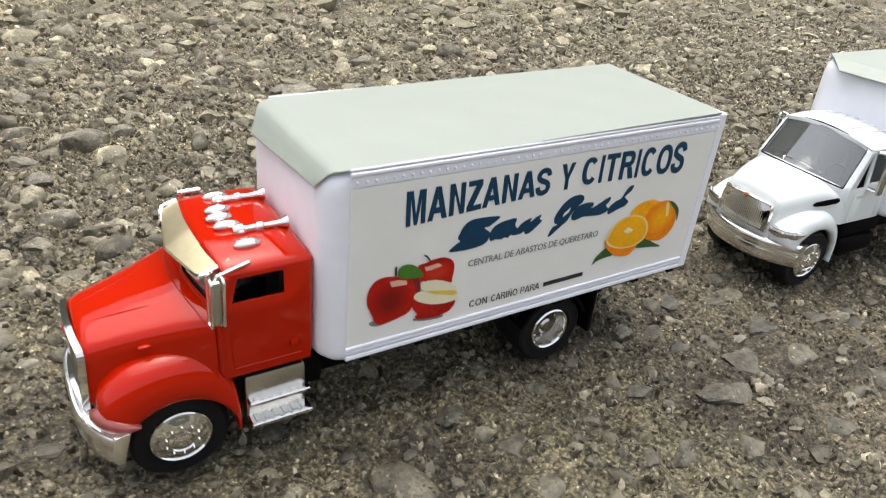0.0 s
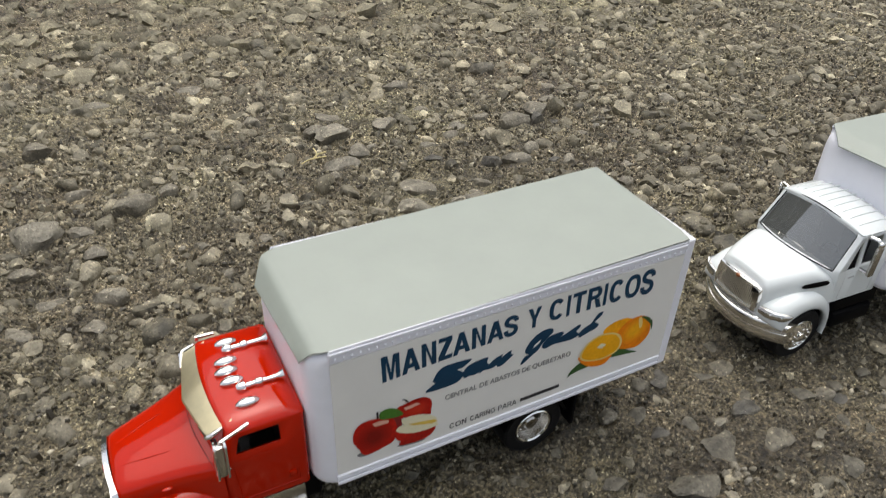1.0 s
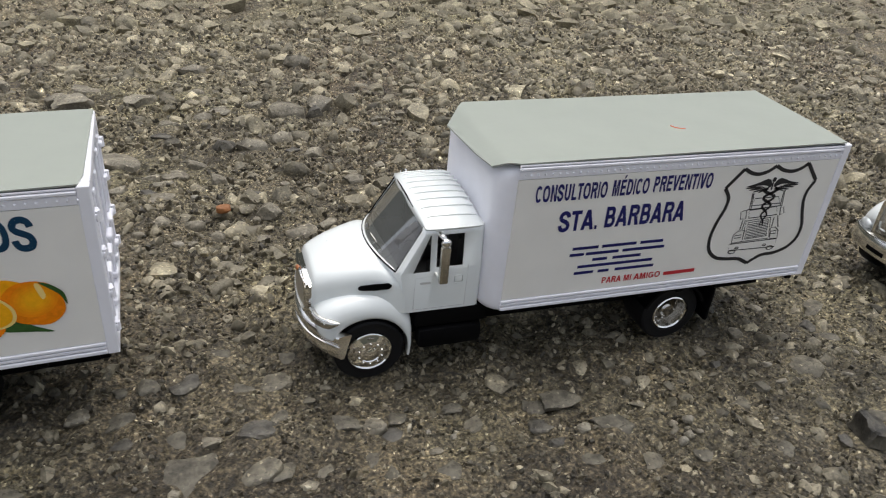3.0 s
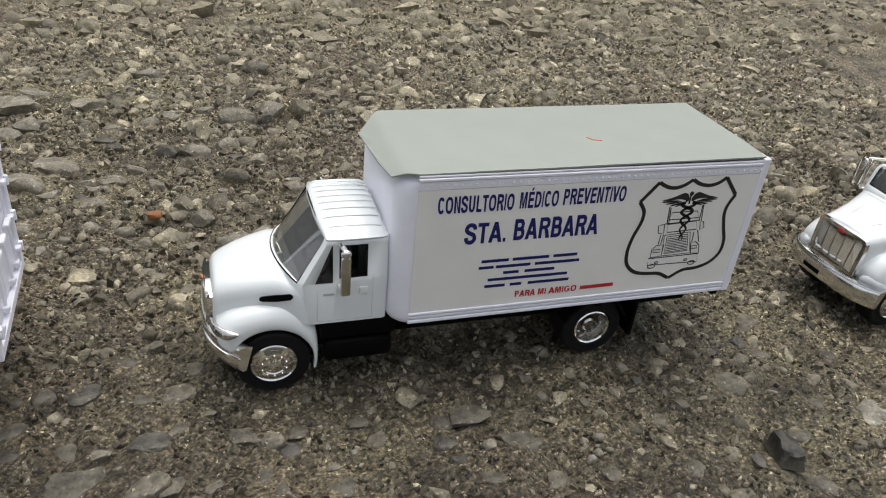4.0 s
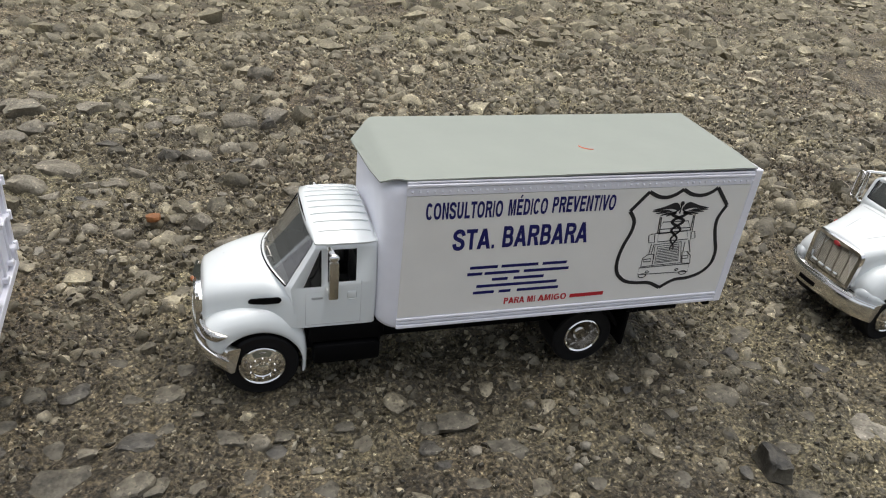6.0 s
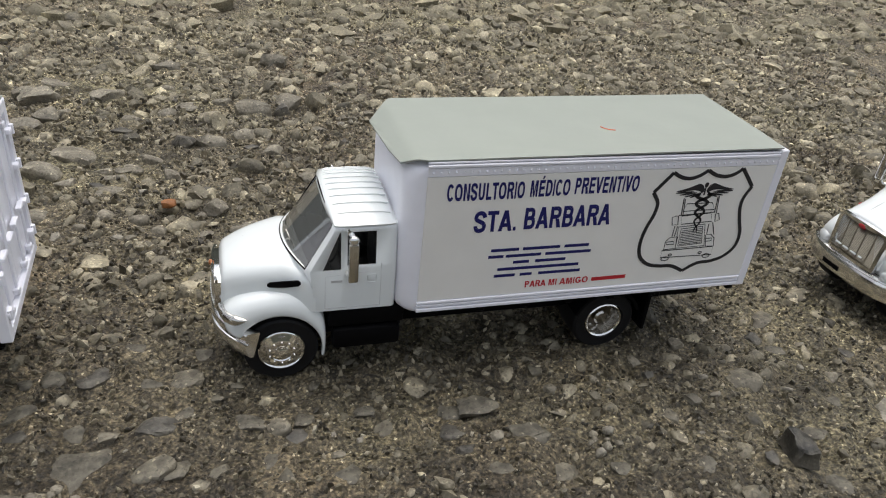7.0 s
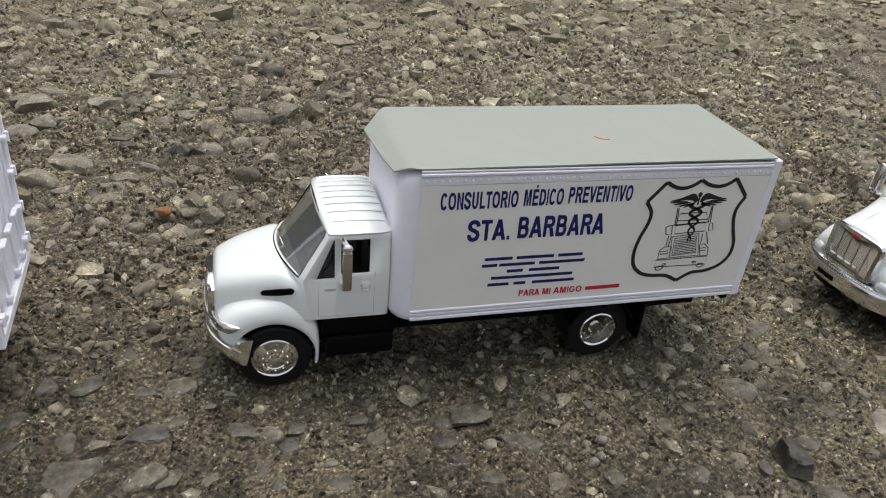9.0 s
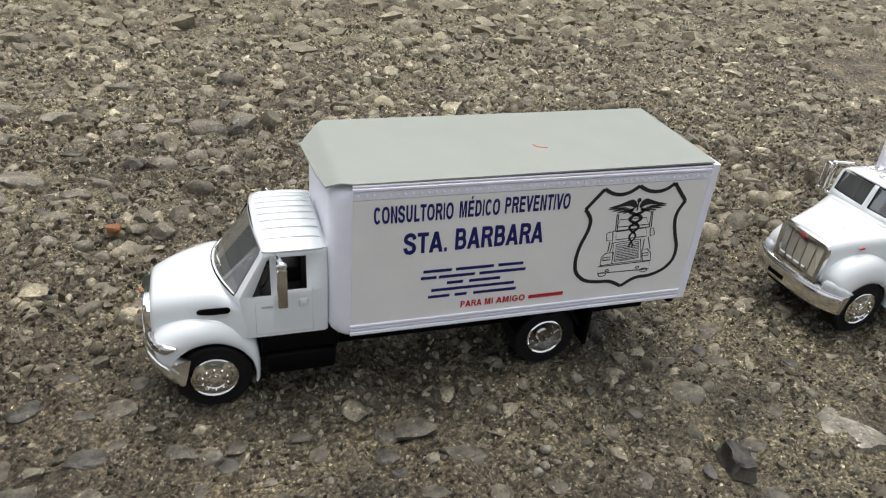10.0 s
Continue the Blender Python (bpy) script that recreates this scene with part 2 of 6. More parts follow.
def lettering(text, x0, x1, z0, z1, y, mat, parent, bold=0.0, shear=0.0, name="lettering", label="", gap=1.0):
    """Printed letters filling a rectangle on the side of a box."""
    cu = bpy.data.curves.new("letters", "FONT")
    cu.body, cu.size, cu.shear, cu.resolution_u, cu.space_character = text, 1.0, shear, 4, gap
    tmp = new("letters", cu)
    me = bpy.data.meshes.new_from_object(tmp.evaluated_get(bpy.context.evaluated_depsgraph_get()))
    bpy.data.objects.remove(tmp)
    co = np.empty(len(me.vertices) * 3)
    me.vertices.foreach_get("co", co)
    co = co.reshape(-1, 3)
    lo, hi = co.min(0), co.max(0)
    d = bold
    base = np.empty_like(co)
    base[:, 0] = x0 + d + (co[:, 0] - lo[0]) / (hi[0] - lo[0]) * (x1 - x0 - 2 * d)
    base[:, 1] = y
    base[:, 2] = z0 + 0.7 * d + (co[:, 1] - lo[1]) / (hi[1] - lo[1]) * (z1 - z0 - 1.4 * d)
    me.vertices.foreach_set("co", base.ravel() * 0.001)
    if d:
        # heavy face: the letter laid down again all round
        out = bmesh.new()
        out.from_mesh(me)
        ring = [(q, e) for q in (-1, -0.5, 0, 0.5, 1) for e in (-1, 1)] + [(e, q) for q in (-0.5, 0, 0.5) for e in (-1, 1)]
        for k, (ax, az) in enumerate(ring):
            start = len(out.verts)
            out.from_mesh(me)
            out.verts.ensure_lookup_table()
            for v in out.verts[start:]:
                v.co += Vector((ax * d, -0.003 * (k + 1), az * d * 0.7)) * 0.001
        out.to_mesh(me)
        out.free()
    me.name = name
    me.materials.clear()
    me.materials.append(mat)
    ob = new(name, me)
    ob.parent = parent
    return tagged(ob, label)


# share of the em: ink from, ink to, advance
LETTER_WIDTHS = {"A": (0.0, 0.72, 0.72), "B": (0.07, 0.67, 0.72), "C": (0.05, 0.67, 0.72), "D": (0.07, 0.68, 0.72), "E": (0.07, 0.62, 0.67), "É": (0.07, 0.62, 0.67), "I": (0.07, 0.21, 0.28), "L": (0.08, 0.58, 0.61),
                 "M": (0.07, 0.76, 0.83), "N": (0.07, 0.65, 0.72), "O": (0.04, 0.74, 0.78), "P": (0.07, 0.62, 0.67), "R": (0.07, 0.72, 0.72), "S": (0.03, 0.61, 0.67), "T": (0.02, 0.59, 0.61), "U": (0.07, 0.65, 0.72),
                 "V": (0.0, 0.67, 0.67), "Y": (0.0, 0.67, 0.67), "Z": (0.01, 0.58, 0.61), "Ñ": (0.07, 0.65, 0.72), ".": (0.07, 0.21, 0.28), "G": (0.04, 0.70, 0.78)}


def letter_pieces(ch, w, h, s, b):
    """Outline pieces of one upright grotesque capital, w wide and h high; s: stem, b: bar."""
    def box(x0, x1, z0, z1):
        return [(x0, z0), (x1, z0), (x1, z1), (x0, z1)]

    def bow(cx, cz, rx, rz, a0, a1, power=2.3, n=20):
        def at(a, ux, uz):
            c, q = math.cos(a), math.sin(a)
            return (cx + ux * math.copysign(abs(c) ** (2 / power), c), cz + uz * math.copysign(abs(q) ** (2 / power), q))
        out = []
        for k in range(n):
            p, q = (radians(a0 + (a1 - a0) * (k + e) / n) for e in (0, 1))
            out.append([at(p, rx, rz), at(q, rx, rz), at(q, rx - s, rz - b), at(p, rx - s, rz - b)])
        return out
    if ch in "I.":
        return [box(0, w, 0, h)]
    if ch == "L":
        return [box(0, s, 0, h), box(s, w, 0, b)]
    if ch == "T":
        return [box(0, w, h - b, h), box((w - s) / 2, (w + s) / 2, 0, h - b)]
    if ch == "E":
        return [box(0, s, 0, h), box(s, w, 0, b), box(s, 0.93 * w, 0.43 * h, 0.43 * h + b), box(s, 0.98 * w, h - b, h)]
    if ch == "N":
        return [box(0, s, 0, h), box(w - s, w, 0, h), [(s, h), (s, 0.70 * h), (w - s, 0), (w - s, 0.30 * h)]]
    if ch == "M":
        s *= 0.92
        return [box(0, s, 0, h), box(w - s, w, 0, h), [(s, h), (s, 0.72 * h), (w / 2 - 0.36 * s, 0), (w / 2, 0), (w / 2, 0.30 * h), (1.45 * s, h)], [(w - s, h), (w - 1.45 * s, h), (w / 2, 0.30 * h), (w / 2, 0), (w / 2 + 0.36 * s, 0), (w - s, 0.72 * h)]]
    if ch == "A":
        q = 0.55 * s
        cross = h * (w / 2 - 1.08 * s) / (w / 2 - 1.08 * s + q)
        return [[(0, 0), (1.08 * s, 0), (w / 2, cross), (w / 2, h), (w / 2 - q, h)], [(w, 0), (w / 2 + q, h), (w / 2, h), (w / 2, cross), (w - 1.08 * s, 0)], [(0.27 * w, 0.20 * h), (0.73 * w, 0.20 * h), (0.67 * w, 0.20 * h + b), (0.33 * w, 0.20 * h + b)]]
    if ch == "V":
        return [[(p, h - q) for p, q in piece[::-1]] for piece in letter_pieces("A", w, h, s, b)[:2]]
    if ch == "Y":
        q = 0.5 * s
        return [box(w / 2 - q, w / 2 + q, 0, 0.42 * h), [(0, h), (w / 2 - q, 0.42 * h), (w / 2, 0.42 * h), (w / 2, 0.60 * h), (1.2 * s, h)], [(w, h), (w - 1.2 * s, h), (w / 2, 0.60 * h), (w / 2, 0.42 * h), (w / 2 + q, 0.42 * h)]]
    if ch == "Z":
        return [box(0, w, 0, b), box(0.04 * w, w, h - b, h), [(0, b), (1.45 * s, b), (w, h - b), (w - 1.45 * s, h - b)]]
    if ch == "O":
        return bow(w / 2, h / 2, w / 2, h / 2, 0, 360, n=40)
    if ch == "C":
        return bow(w / 2, h / 2, w / 2, h / 2, 38, 322, n=34)
    if ch == "G":
        return bow(w / 2, h / 2, w / 2, h / 2, 38, 325, n=34) + [box(0.54 * w, w, 0.36 * h, 0.36 * h + b), box(w - s, w, 0.12 * h, 0.36 * h)]
    if ch == "U":
        return bow(w / 2, 0.42 * h, w / 2, 0.42 * h, 180, 360, n=20) + [box(0, s, 0.42 * h, h), box(w - s, w, 0.42 * h, h)]
    if ch == "D":
        c = 0.42 * w
        return bow(c, h / 2, w - c, h / 2, -90, 90) + [box(0, s, 0, h), box(s, c, 0, b), box(s, c, h - b, h)]
    if ch in "PBR":
        c, m = 0.52 * w, 0.52 * h
        r = 0.93 * w if ch in "BR" else w
        out = [box(0, s, 0, h), box(s, c, h - b, h), box(s, c, m - b / 2, m + b / 2)]
        if ch == "P":
            out[2] = box(s, c, 0.40 * h, 0.40 * h + b)
            return out + bow(c, 0.70 * h, w - c, 0.30 * h, -90, 90)
        out += bow(c, (m - b / 2 + h) / 2, r - c, (h - m + b / 2) / 2, -90, 90)
        if ch == "B":
            return out + [box(s, c, 0, b)] + bow(c, (m + b / 2) / 2, w - c, (m + b / 2) / 2, -90, 90)
        return out + [[(0.48 * w, m - b / 2), (w - 1.25 * s, 0), (w, 0), (0.48 * w + 1.15 * s, m - b / 2)]]
    # S: one heavy line with flat ends
    line = curve_points([(0.90, 0.70), (0.83, 0.83), (0.68, 0.90), (0.48, 0.92), (0.27, 0.88), (0.13, 0.76), (0.15, 0.65), (0.30, 0.57), (0.55, 0.50), (0.78, 0.42), (0.87, 0.29), (0.80, 0.16), (0.64, 0.095), (0.46, 0.08), (0.26, 0.11), (0.14, 0.20), (0.09, 0.32)], 3)
    out, n = [], len(line)
    side = []
    for k in range(n):
        (ax, az), (bx, bz) = line[max(k - 1, 0)], line[min(k + 1, n - 1)]
        d = Vector(((bx - ax) * w, (bz - az) * h)).normalized()
        g = Vector((-d.y * s, d.x * b)) * 0.54
        p = Vector((line[k][0] * w, line[k][1] * h))
        side.append((p + g, p - g))
    for k in range(n - 1):
        out.append([tuple(side[k][0]), tuple(side[k + 1][0]), tuple(side[k + 1][1]), tuple(side[k][1])])
    return out


def heavy_word(text, x0, x1, z0, z1, y, mat, parent, weight=1.0, arch=None):
    """A word of grotesque capitals, letter by letter, filling a stretch of the line; leaned slightly to fit the
    camera's view.
    """
    spans, pen = [], 0.0
    for ch in text:
        a, b, adv = LETTER_WIDTHS[ch]
        spans.append((ch, pen + a, pen + b))
        pen += adv
    lo, hi = spans[0][1], spans[-1][2]
    em, h = (x1 - x0) / (hi - lo), z1 - z0
    for ch, a, b in spans:
        xa, w = x0 + (a - lo) * em, (b - a) * em
        pieces = letter_pieces({"É": "E", "Ñ": "N"}.get(ch, ch), w, 0.19 * h if ch == "." else h, 0.178 * em * weight, 0.186 * h * weight)
        if ch == "É":
            pieces.append([(0.40 * w, 1.06 * h), (0.62 * w, 1.06 * h), (0.86 * w, 1.25 * h), (0.52 * w, 1.25 * h)])
        if ch == "Ñ":
            pieces.append([(0.18 * w, 1.08 * h), (0.45 * w, 1.13 * h), (0.82 * w, 1.10 * h), (0.84 * w, 1.20 * h), (0.55 * w, 1.20 * h), (0.20 * w, 1.18 * h)])
        bm = bmesh.new()
        for k, piece in enumerate(pieces):
            pts = []
            for px, pz in piece:
                pz = z0 + pz
                if arch:
                    # the line of print pinched upwards from below towards its middle
                    pz = z1 - (z1 - pz) * (1 - arch[2] * math.sin(math.pi * (xa + px - arch[0]) / (arch[1] - arch[0])))
                pts.append((xa + px - 0.035 * (pz - (z0 + z1) / 2), pz))
            flat(bm, pts, y - 0.004 * (k % 3))
        part("lettering", bm, mat, parent, smooth=0)


# ---- parts that the trucks share ----
def wheel(truck, x, side, rear, front_out=21.6):
    """A toy wheel with a chrome hub; side: -1 or 1."""
    s = side
    bm = bmesh.new()
    inner = 8.0 if rear else 13.0
    yo = 23.0 if rear else front_out
    prof = [(7.6, s * inner), (11.4, s * inner), (12.3, s * (inner + 0.8)), (12.5, s * (inner + 2)), (12.5, s * (yo - 1.6)), (12.2, s * (yo - 0.5)), (11.4, s * yo), (10.6, s * (yo - 0.1)), (9.2, s * (yo - 0.2)), (8.0, s * (yo + 0.1)), (7.7, s * (yo - 0.4)), (7.6, s * (yo - 2.0))]
    lathe(bm, prof, x, 12.5, 48)
    tyre = part("wheel", bm, RUBBER, truck, "rear wheel with black rubber tyre" if rear else "front wheel with black rubber tyre")
    bm = bmesh.new()
    if rear:
        prof = [(7.7, yo - 0.5), (7.5, yo - 0.1), (7.1, yo + 0.2), (6.6, yo - 0.2), (6.5, yo - 0.7), (6.7, yo - 0.9)]
    else:
        prof = [(7.6, yo - 0.2), (7.7, yo + 0.3), (7.4, yo + 0.5), (7.0, yo + 0.1), (6.6, yo + 0.2), (5.0, yo + 1.3), (3.6, yo + 1.5), (3.3, yo + 1.2), (2.4, yo + 1.3), (2.2, yo + 2.1), (1.4, yo + 2.5), (0.01, yo + 2.6)]
    lathe(bm, [(r, s * y) for r, y in prof], x, 12.5, 40)
    rim = part("rim", bm, RIM, tyre, "chrome wheel rim")
    if rear:
        # duller chromes put the deep dish's dim reflections into the colour
        bm = bmesh.new()
        lathe(bm, [(r, s * y) for r, y in ((6.6, yo - 0.6), (6.2, yo - 2.8), (5.7, yo - 3.9))], x, 12.5, 40)
        part("rim_dish", bm, SATIN, tyre, "polished inside of the wheel dish")
        bm = bmesh.new()
        lathe(bm, [(r, s * y) for r, y in ((5.75, yo - 3.85), (5.2, yo - 4.6), (4.4, yo - 4.4), (2.9, yo - 4.8))], x, 12.5, 40)
        part("hub_plate", bm, RIB, tyre, "chrome disc toned dark for the dim bottom of the wheel dish")
        bm = bmesh.new()
        lathe(bm, [(r, s * y) for r, y in ((3.0, yo - 4.9), (2.9, yo - 2.2), (2.3, yo - 1.5), (0.01, yo - 1.3))], x, 12.5, 24)
        part("hub", bm, DARK_CHROME, tyre, "chrome wheel hub")
    bm = bmesh.new()
    for k in range(10):
        a = 2 * math.pi * (k + 0.5) / 10
        r = 4.8 if rear else 4.2
        ellipsoid(bm, (x + r * math.cos(a), s * (yo - 4.0 if rear else yo + 1.5), 12.5 + r * math.sin(a)), (0.42, 0.6, 0.42), 8, 5)
    part("wheel_nuts", bm, RIM, tyre, "ring of chrome wheel nuts")
    bm = bmesh.new()
    # no openings: raised darker ovals carry the shade of the slots
    for k in range(5):
        a = 2 * math.pi * (k + 0.25) / 5
        r = 5.75
        vs = bmesh.ops.create_uvsphere(bm, u_segments=10, v_segments=6, radius=1)["verts"]
        bmesh.ops.scale(bm, vec=(0.55, 0.28, 1.15), verts=vs)
        bmesh.ops.rotate(bm, cent=(0, 0, 0), matrix=Matrix.Rotation(-a, 3, "Y"), verts=vs)
        bmesh.ops.translate(bm, vec=(x + r * math.cos(a), s * (yo - 4.3 if rear else yo + 0.72), 12.5 + r * math.sin(a)), verts=vs)
    part("hand_holes", bm, DARK_CHROME, tyre, "dark ovals standing in for the shaded slots of the wheel rim")
    return tyre


def box_outline(front, side, r):
    """The plan of the cargo box: rounded front corners, square rear. front, side: inset."""
    x0, x1, w = 38.4 + front, 171.8, 26.9 - side
    pts = [(x1, -w)]
    for k in range(8):
        a = radians(90 * k / 7)
        pts.append((x0 + r - r * math.sin(a), -w + r - r * math.cos(a)))
    return pts + [(x, -y) for x, y in pts[::-1]]


def cargo_box(truck):
    """The white moulded box body with rails, rivets and rear doors."""
    top = 81.2
    bm = bmesh.new()
    rings = []
    for z, f, s, r in ((27.0, 2.8, 0.9, 6), (27.3, 1.5, 0.35, 6.5), (28.0, 0.6, 0.1, 7), (29.4, 0.1, 0, 7), (31.2, 0, 0, 7), (75, 0, 0, 7), (77.8, 0.5, 0, 7), (79.6, 1.6, 0.1, 6.5), (80.8, 3.4, 0.4, 6), (top, 5.5, 1.2, 5)):
        rings.append([(x, y, z) for x, y in box_outline(f, s, r)])
    loft(bm, rings)
    body = part("cargo_box", bm, PLASTIC, truck, "white moulded plastic box body", smooth=50)
    for s in (-1, 1):
        y = s * 27.0
        for z0, z1, d in ((77.6, 80.4, 0.4), (80.7, 81.7, 0.9), (81.9, 82.6, 0.5), (27.6, 28.9, 0.9), (29.3, 30.3, 0.7), (30.7, 31.7, 0.9)):
            bm = bmesh.new()
            block(bm, 44.6, 171.4, min(y, y + s * d), max(y, y + s * d), z0, z1, 0.2, 1)
            part("side_rail", bm, PLASTIC, body)
        if s < 0:
            bm = bmesh.new()
            ellipsoid(bm, (46.5, y + s * 0.4, 79.0), (0.42, 0.5, 0.42), 8, 5)
            first = part("rivet", bm, PLASTIC, body)
            for k in range(1, 52):
                ob = new("rivet", first.data)
                ob.parent = body
                ob.location = (k * 0.00245, 0, 0)
    # rear doors
    bm = bmesh.new()
    for y0, y1, z0, z1 in ((-27.6, -24.6, 27.2, 83.0), (24.6, 27.6, 27.2, 83.0), (-24.6, 24.6, 79.5, 83.0), (-24.6, 24.6, 27.2, 30.6)):
        block(bm, 171.4, 174.8, y0, y1, z0, z1, 0.3, 1)
    part("rear_frame", bm, PLASTIC, body)
    for s in (-1, 1):
        bm = bmesh.new()
        block(bm, 171.6, 173.2, min(s * 0.3, s * 24.3), max(s * 0.3, s * 24.3), 30.9, 79.2, 0.3, 1)
        part("rear_door", bm, PLASTIC, body)
        for yy in (8.0, 19.0):
            bm = bmesh.new()
            tube(bm, [(174.2, s * yy, 31.2), (174.2, s * yy, 79.0)], 0.5, 8)
            for z in (33, 77):
                block(bm, 173.0, 175.1, s * yy - 1.4, s * yy + 1.4, z - 1.0, z + 1.0, 0.3, 1)
            block(bm, 173.8, 175.6, min(s * yy, s * (yy - 6)), max(s * yy, s * (yy - 6)), 49.3, 50.8, 0.3, 1)
            part("lock_rod", bm, PLASTIC, body)
        for z in (36, 48, 61, 73):
            bm = bmesh.new()
            block(bm, 173.0, 175.6, min(s * 22.0, s * 26.8), max(s * 22.0, s * 26.8), z - 0.9, z + 0.9, 0.4, 2)
            tube(bm, [(175.2, s * 25.6, z - 1.6), (175.2, s * 25.6, z + 1.6)], 0.9, 8)
            part("hinge", bm, PLASTIC, body)
    return body


def sticker(truck):
    """The printed paper on the side of the box."""
    bm = bmesh.new()
    block(bm, 44.9, 171.5, -27.35, -26.8, 31.9, 77.4, 0.05, 1)
    return part("side_sticker", bm, STICKER, truck, "off-white printed paper sticker")


def chassis(truck):
    bm = bmesh.new()
    block(bm, -14, 42, -19, 19, 15.5, 26.5, 1.0, 1)
    frame_part = part("chassis", bm, BLACK, truck, "black plastic underframe")
    # rails made wide and deep to darken the ground beneath the box
    for q in (-1, 1):
        bm = bmesh.new()
        block(bm, 40, 168, min(q * 6, q * 13.5), max(q * 6, q * 13.5), 14, 26.8, 0.8, 1)
        part("frame_rail", bm, BLACK, frame_part)
    bm = bmesh.new()
    block(bm, 92, 150, -14, 14, 14, 22, 1.0, 1)
    part("rear_axle_housing", bm, BLACK, frame_part)
    for x in range(50, 170, 17):
        bm = bmesh.new()
        block(bm, x, x + 3, -26, 26, 24.4, 27.6, 0.4, 1)
        part("crossmember", bm, BLACK, frame_part)
    for x, half in ((1.5, 14), (120.6, 10)):
        bm = bmesh.new()
        tube(bm, [(x, -half, 12.5), (x, half, 12.5)], 1.8, 8)
        part("axle", bm, BLACK, frame_part)
    for s in (-1, 1):
        bm = bmesh.new()
        block(bm, 136.6, 138.2, min(s * 8, s * 24.5), max(s * 8, s * 24.5), 7.5, 26.5, 0.4, 1)
        part("mud_flap", bm, BLACK, truck)
        bm = bmesh.new()
        rings = []
        for k in range(9):
            a = radians(20 + 140 * k / 8)
            p = (120.6 + 14.2 * math.cos(a), 12.5 + 14.2 * math.sin(a))
            q = (120.6 + 13.2 * math.cos(a), 12.5 + 13.2 * math.sin(a))
            rings.append([(p[0], s * 10, p[1]), (p[0], s * 24.3, p[1]), (q[0], s * 24.3, q[1]), (q[0], s * 10, q[1])])
        loft(bm, rings)
        part("wheel_guard", bm, BLACK, truck)


def cab_shell(truck, paint, front, side, w, rear_x, holes, front_y):
    """A hollow cab. front[level] = (x, z, bow, drop) at the centre line, side[column][level] = x, w[level] = (half width, z)."""
    nl = len(w)
    cols = []
    for f in front_y:
        cols.append([(x + bow * f * f, -f * hw * 0.97, z - drop * f * f) for (x, z, bow, drop), (hw, _) in zip(front, w)])
    for xs in side:
        cols.append([(xs[k], -w[k][0], w[k][1]) for k in range(nl)])
    cols.append([(rear_x - 0.35, -w[k][0] + 0.7, w[k][1]) for k in range(nl)])
    cols.append([(rear_x, -w[k][0] + 2.0, w[k][1]) for k in range(nl)])
    cols.append([(rear_x + 0.1, -w[k][0] * 0.5, w[k][1]) for k in range(nl)])
    cols.append([(rear_x + 0.1, 0, w[k][1]) for k in range(nl)])
    K = len(cols)
    ring = cols + [[(x, -y, z) for x, y, z in c] for c in cols[-2:0:-1]]
    n = len(ring)
    idx = list(range(K)) + list(range(K - 2, 0, -1))
    made = {}
    shell = bmesh.new()
    sv = [[shell.verts.new(p) for p in c] for c in ring]
    for k in range(n):
        j = (k + 1) % n
        lo = min(idx[k], idx[j])
        for lv in range(nl - 1):
            hole = next((h for h, (c0, c1, l0, l1) in holes.items() if c0 <= lo < c1 and l0 <= lv < l1), None)
            quad = (ring[k][lv], ring[j][lv], ring[j][lv + 1], ring[k][lv + 1])
            if hole:
                side_key = (hole, 0 if (hole == "windshield") else (1 if k < K - 1 else 2))
                made.setdefault(side_key, []).append(quad)
            else:
                shell.faces.new((sv[k][lv], sv[j][lv], sv[j][lv + 1], sv[k][lv + 1]))
    shell.faces.new([sv[k][0] for k in range(n)])
    bmesh.ops.remove_doubles(shell, verts=shell.verts, dist=0.02)
    cab = part("cab", shell, paint, truck, "", smooth=45, solid=0.9)
    for (hole, s), quads in made.items():
        bm = bmesh.new()
        for q in quads:
            bm.faces.new([bm.verts.new(p) for p in q])
        bmesh.ops.remove_doubles(bm, verts=bm.verts, dist=0.02)
        c = sum((v.co for v in bm.verts), Vector()) / len(bm.verts)
        d = Vector((0.7, 0, -0.2)) if hole == "windshield" else Vector((0, 0.5 if s == 1 else -0.5, 0))
        bmesh.ops.translate(bm, vec=d, verts=bm.verts)
        if hole == "windshield":
            rim = [[v.co.copy() for v in e.verts] for e in bm.edges if len(e.link_faces) == 1]
            part("windshield", bm, GLASS, cab, "clear windscreen", smooth=60).visible_shadow = False
            seal = bmesh.new()
            for a, b in rim:
                tube(seal, [a + Vector((-0.45, 0, 0.1)), b + Vector((-0.45, 0, 0.1))], 0.3, 6)
            part("windshield_seal", seal, BLACK, cab, "black windscreen seal", smooth=0)
        else:
            bm.free()
    return cab


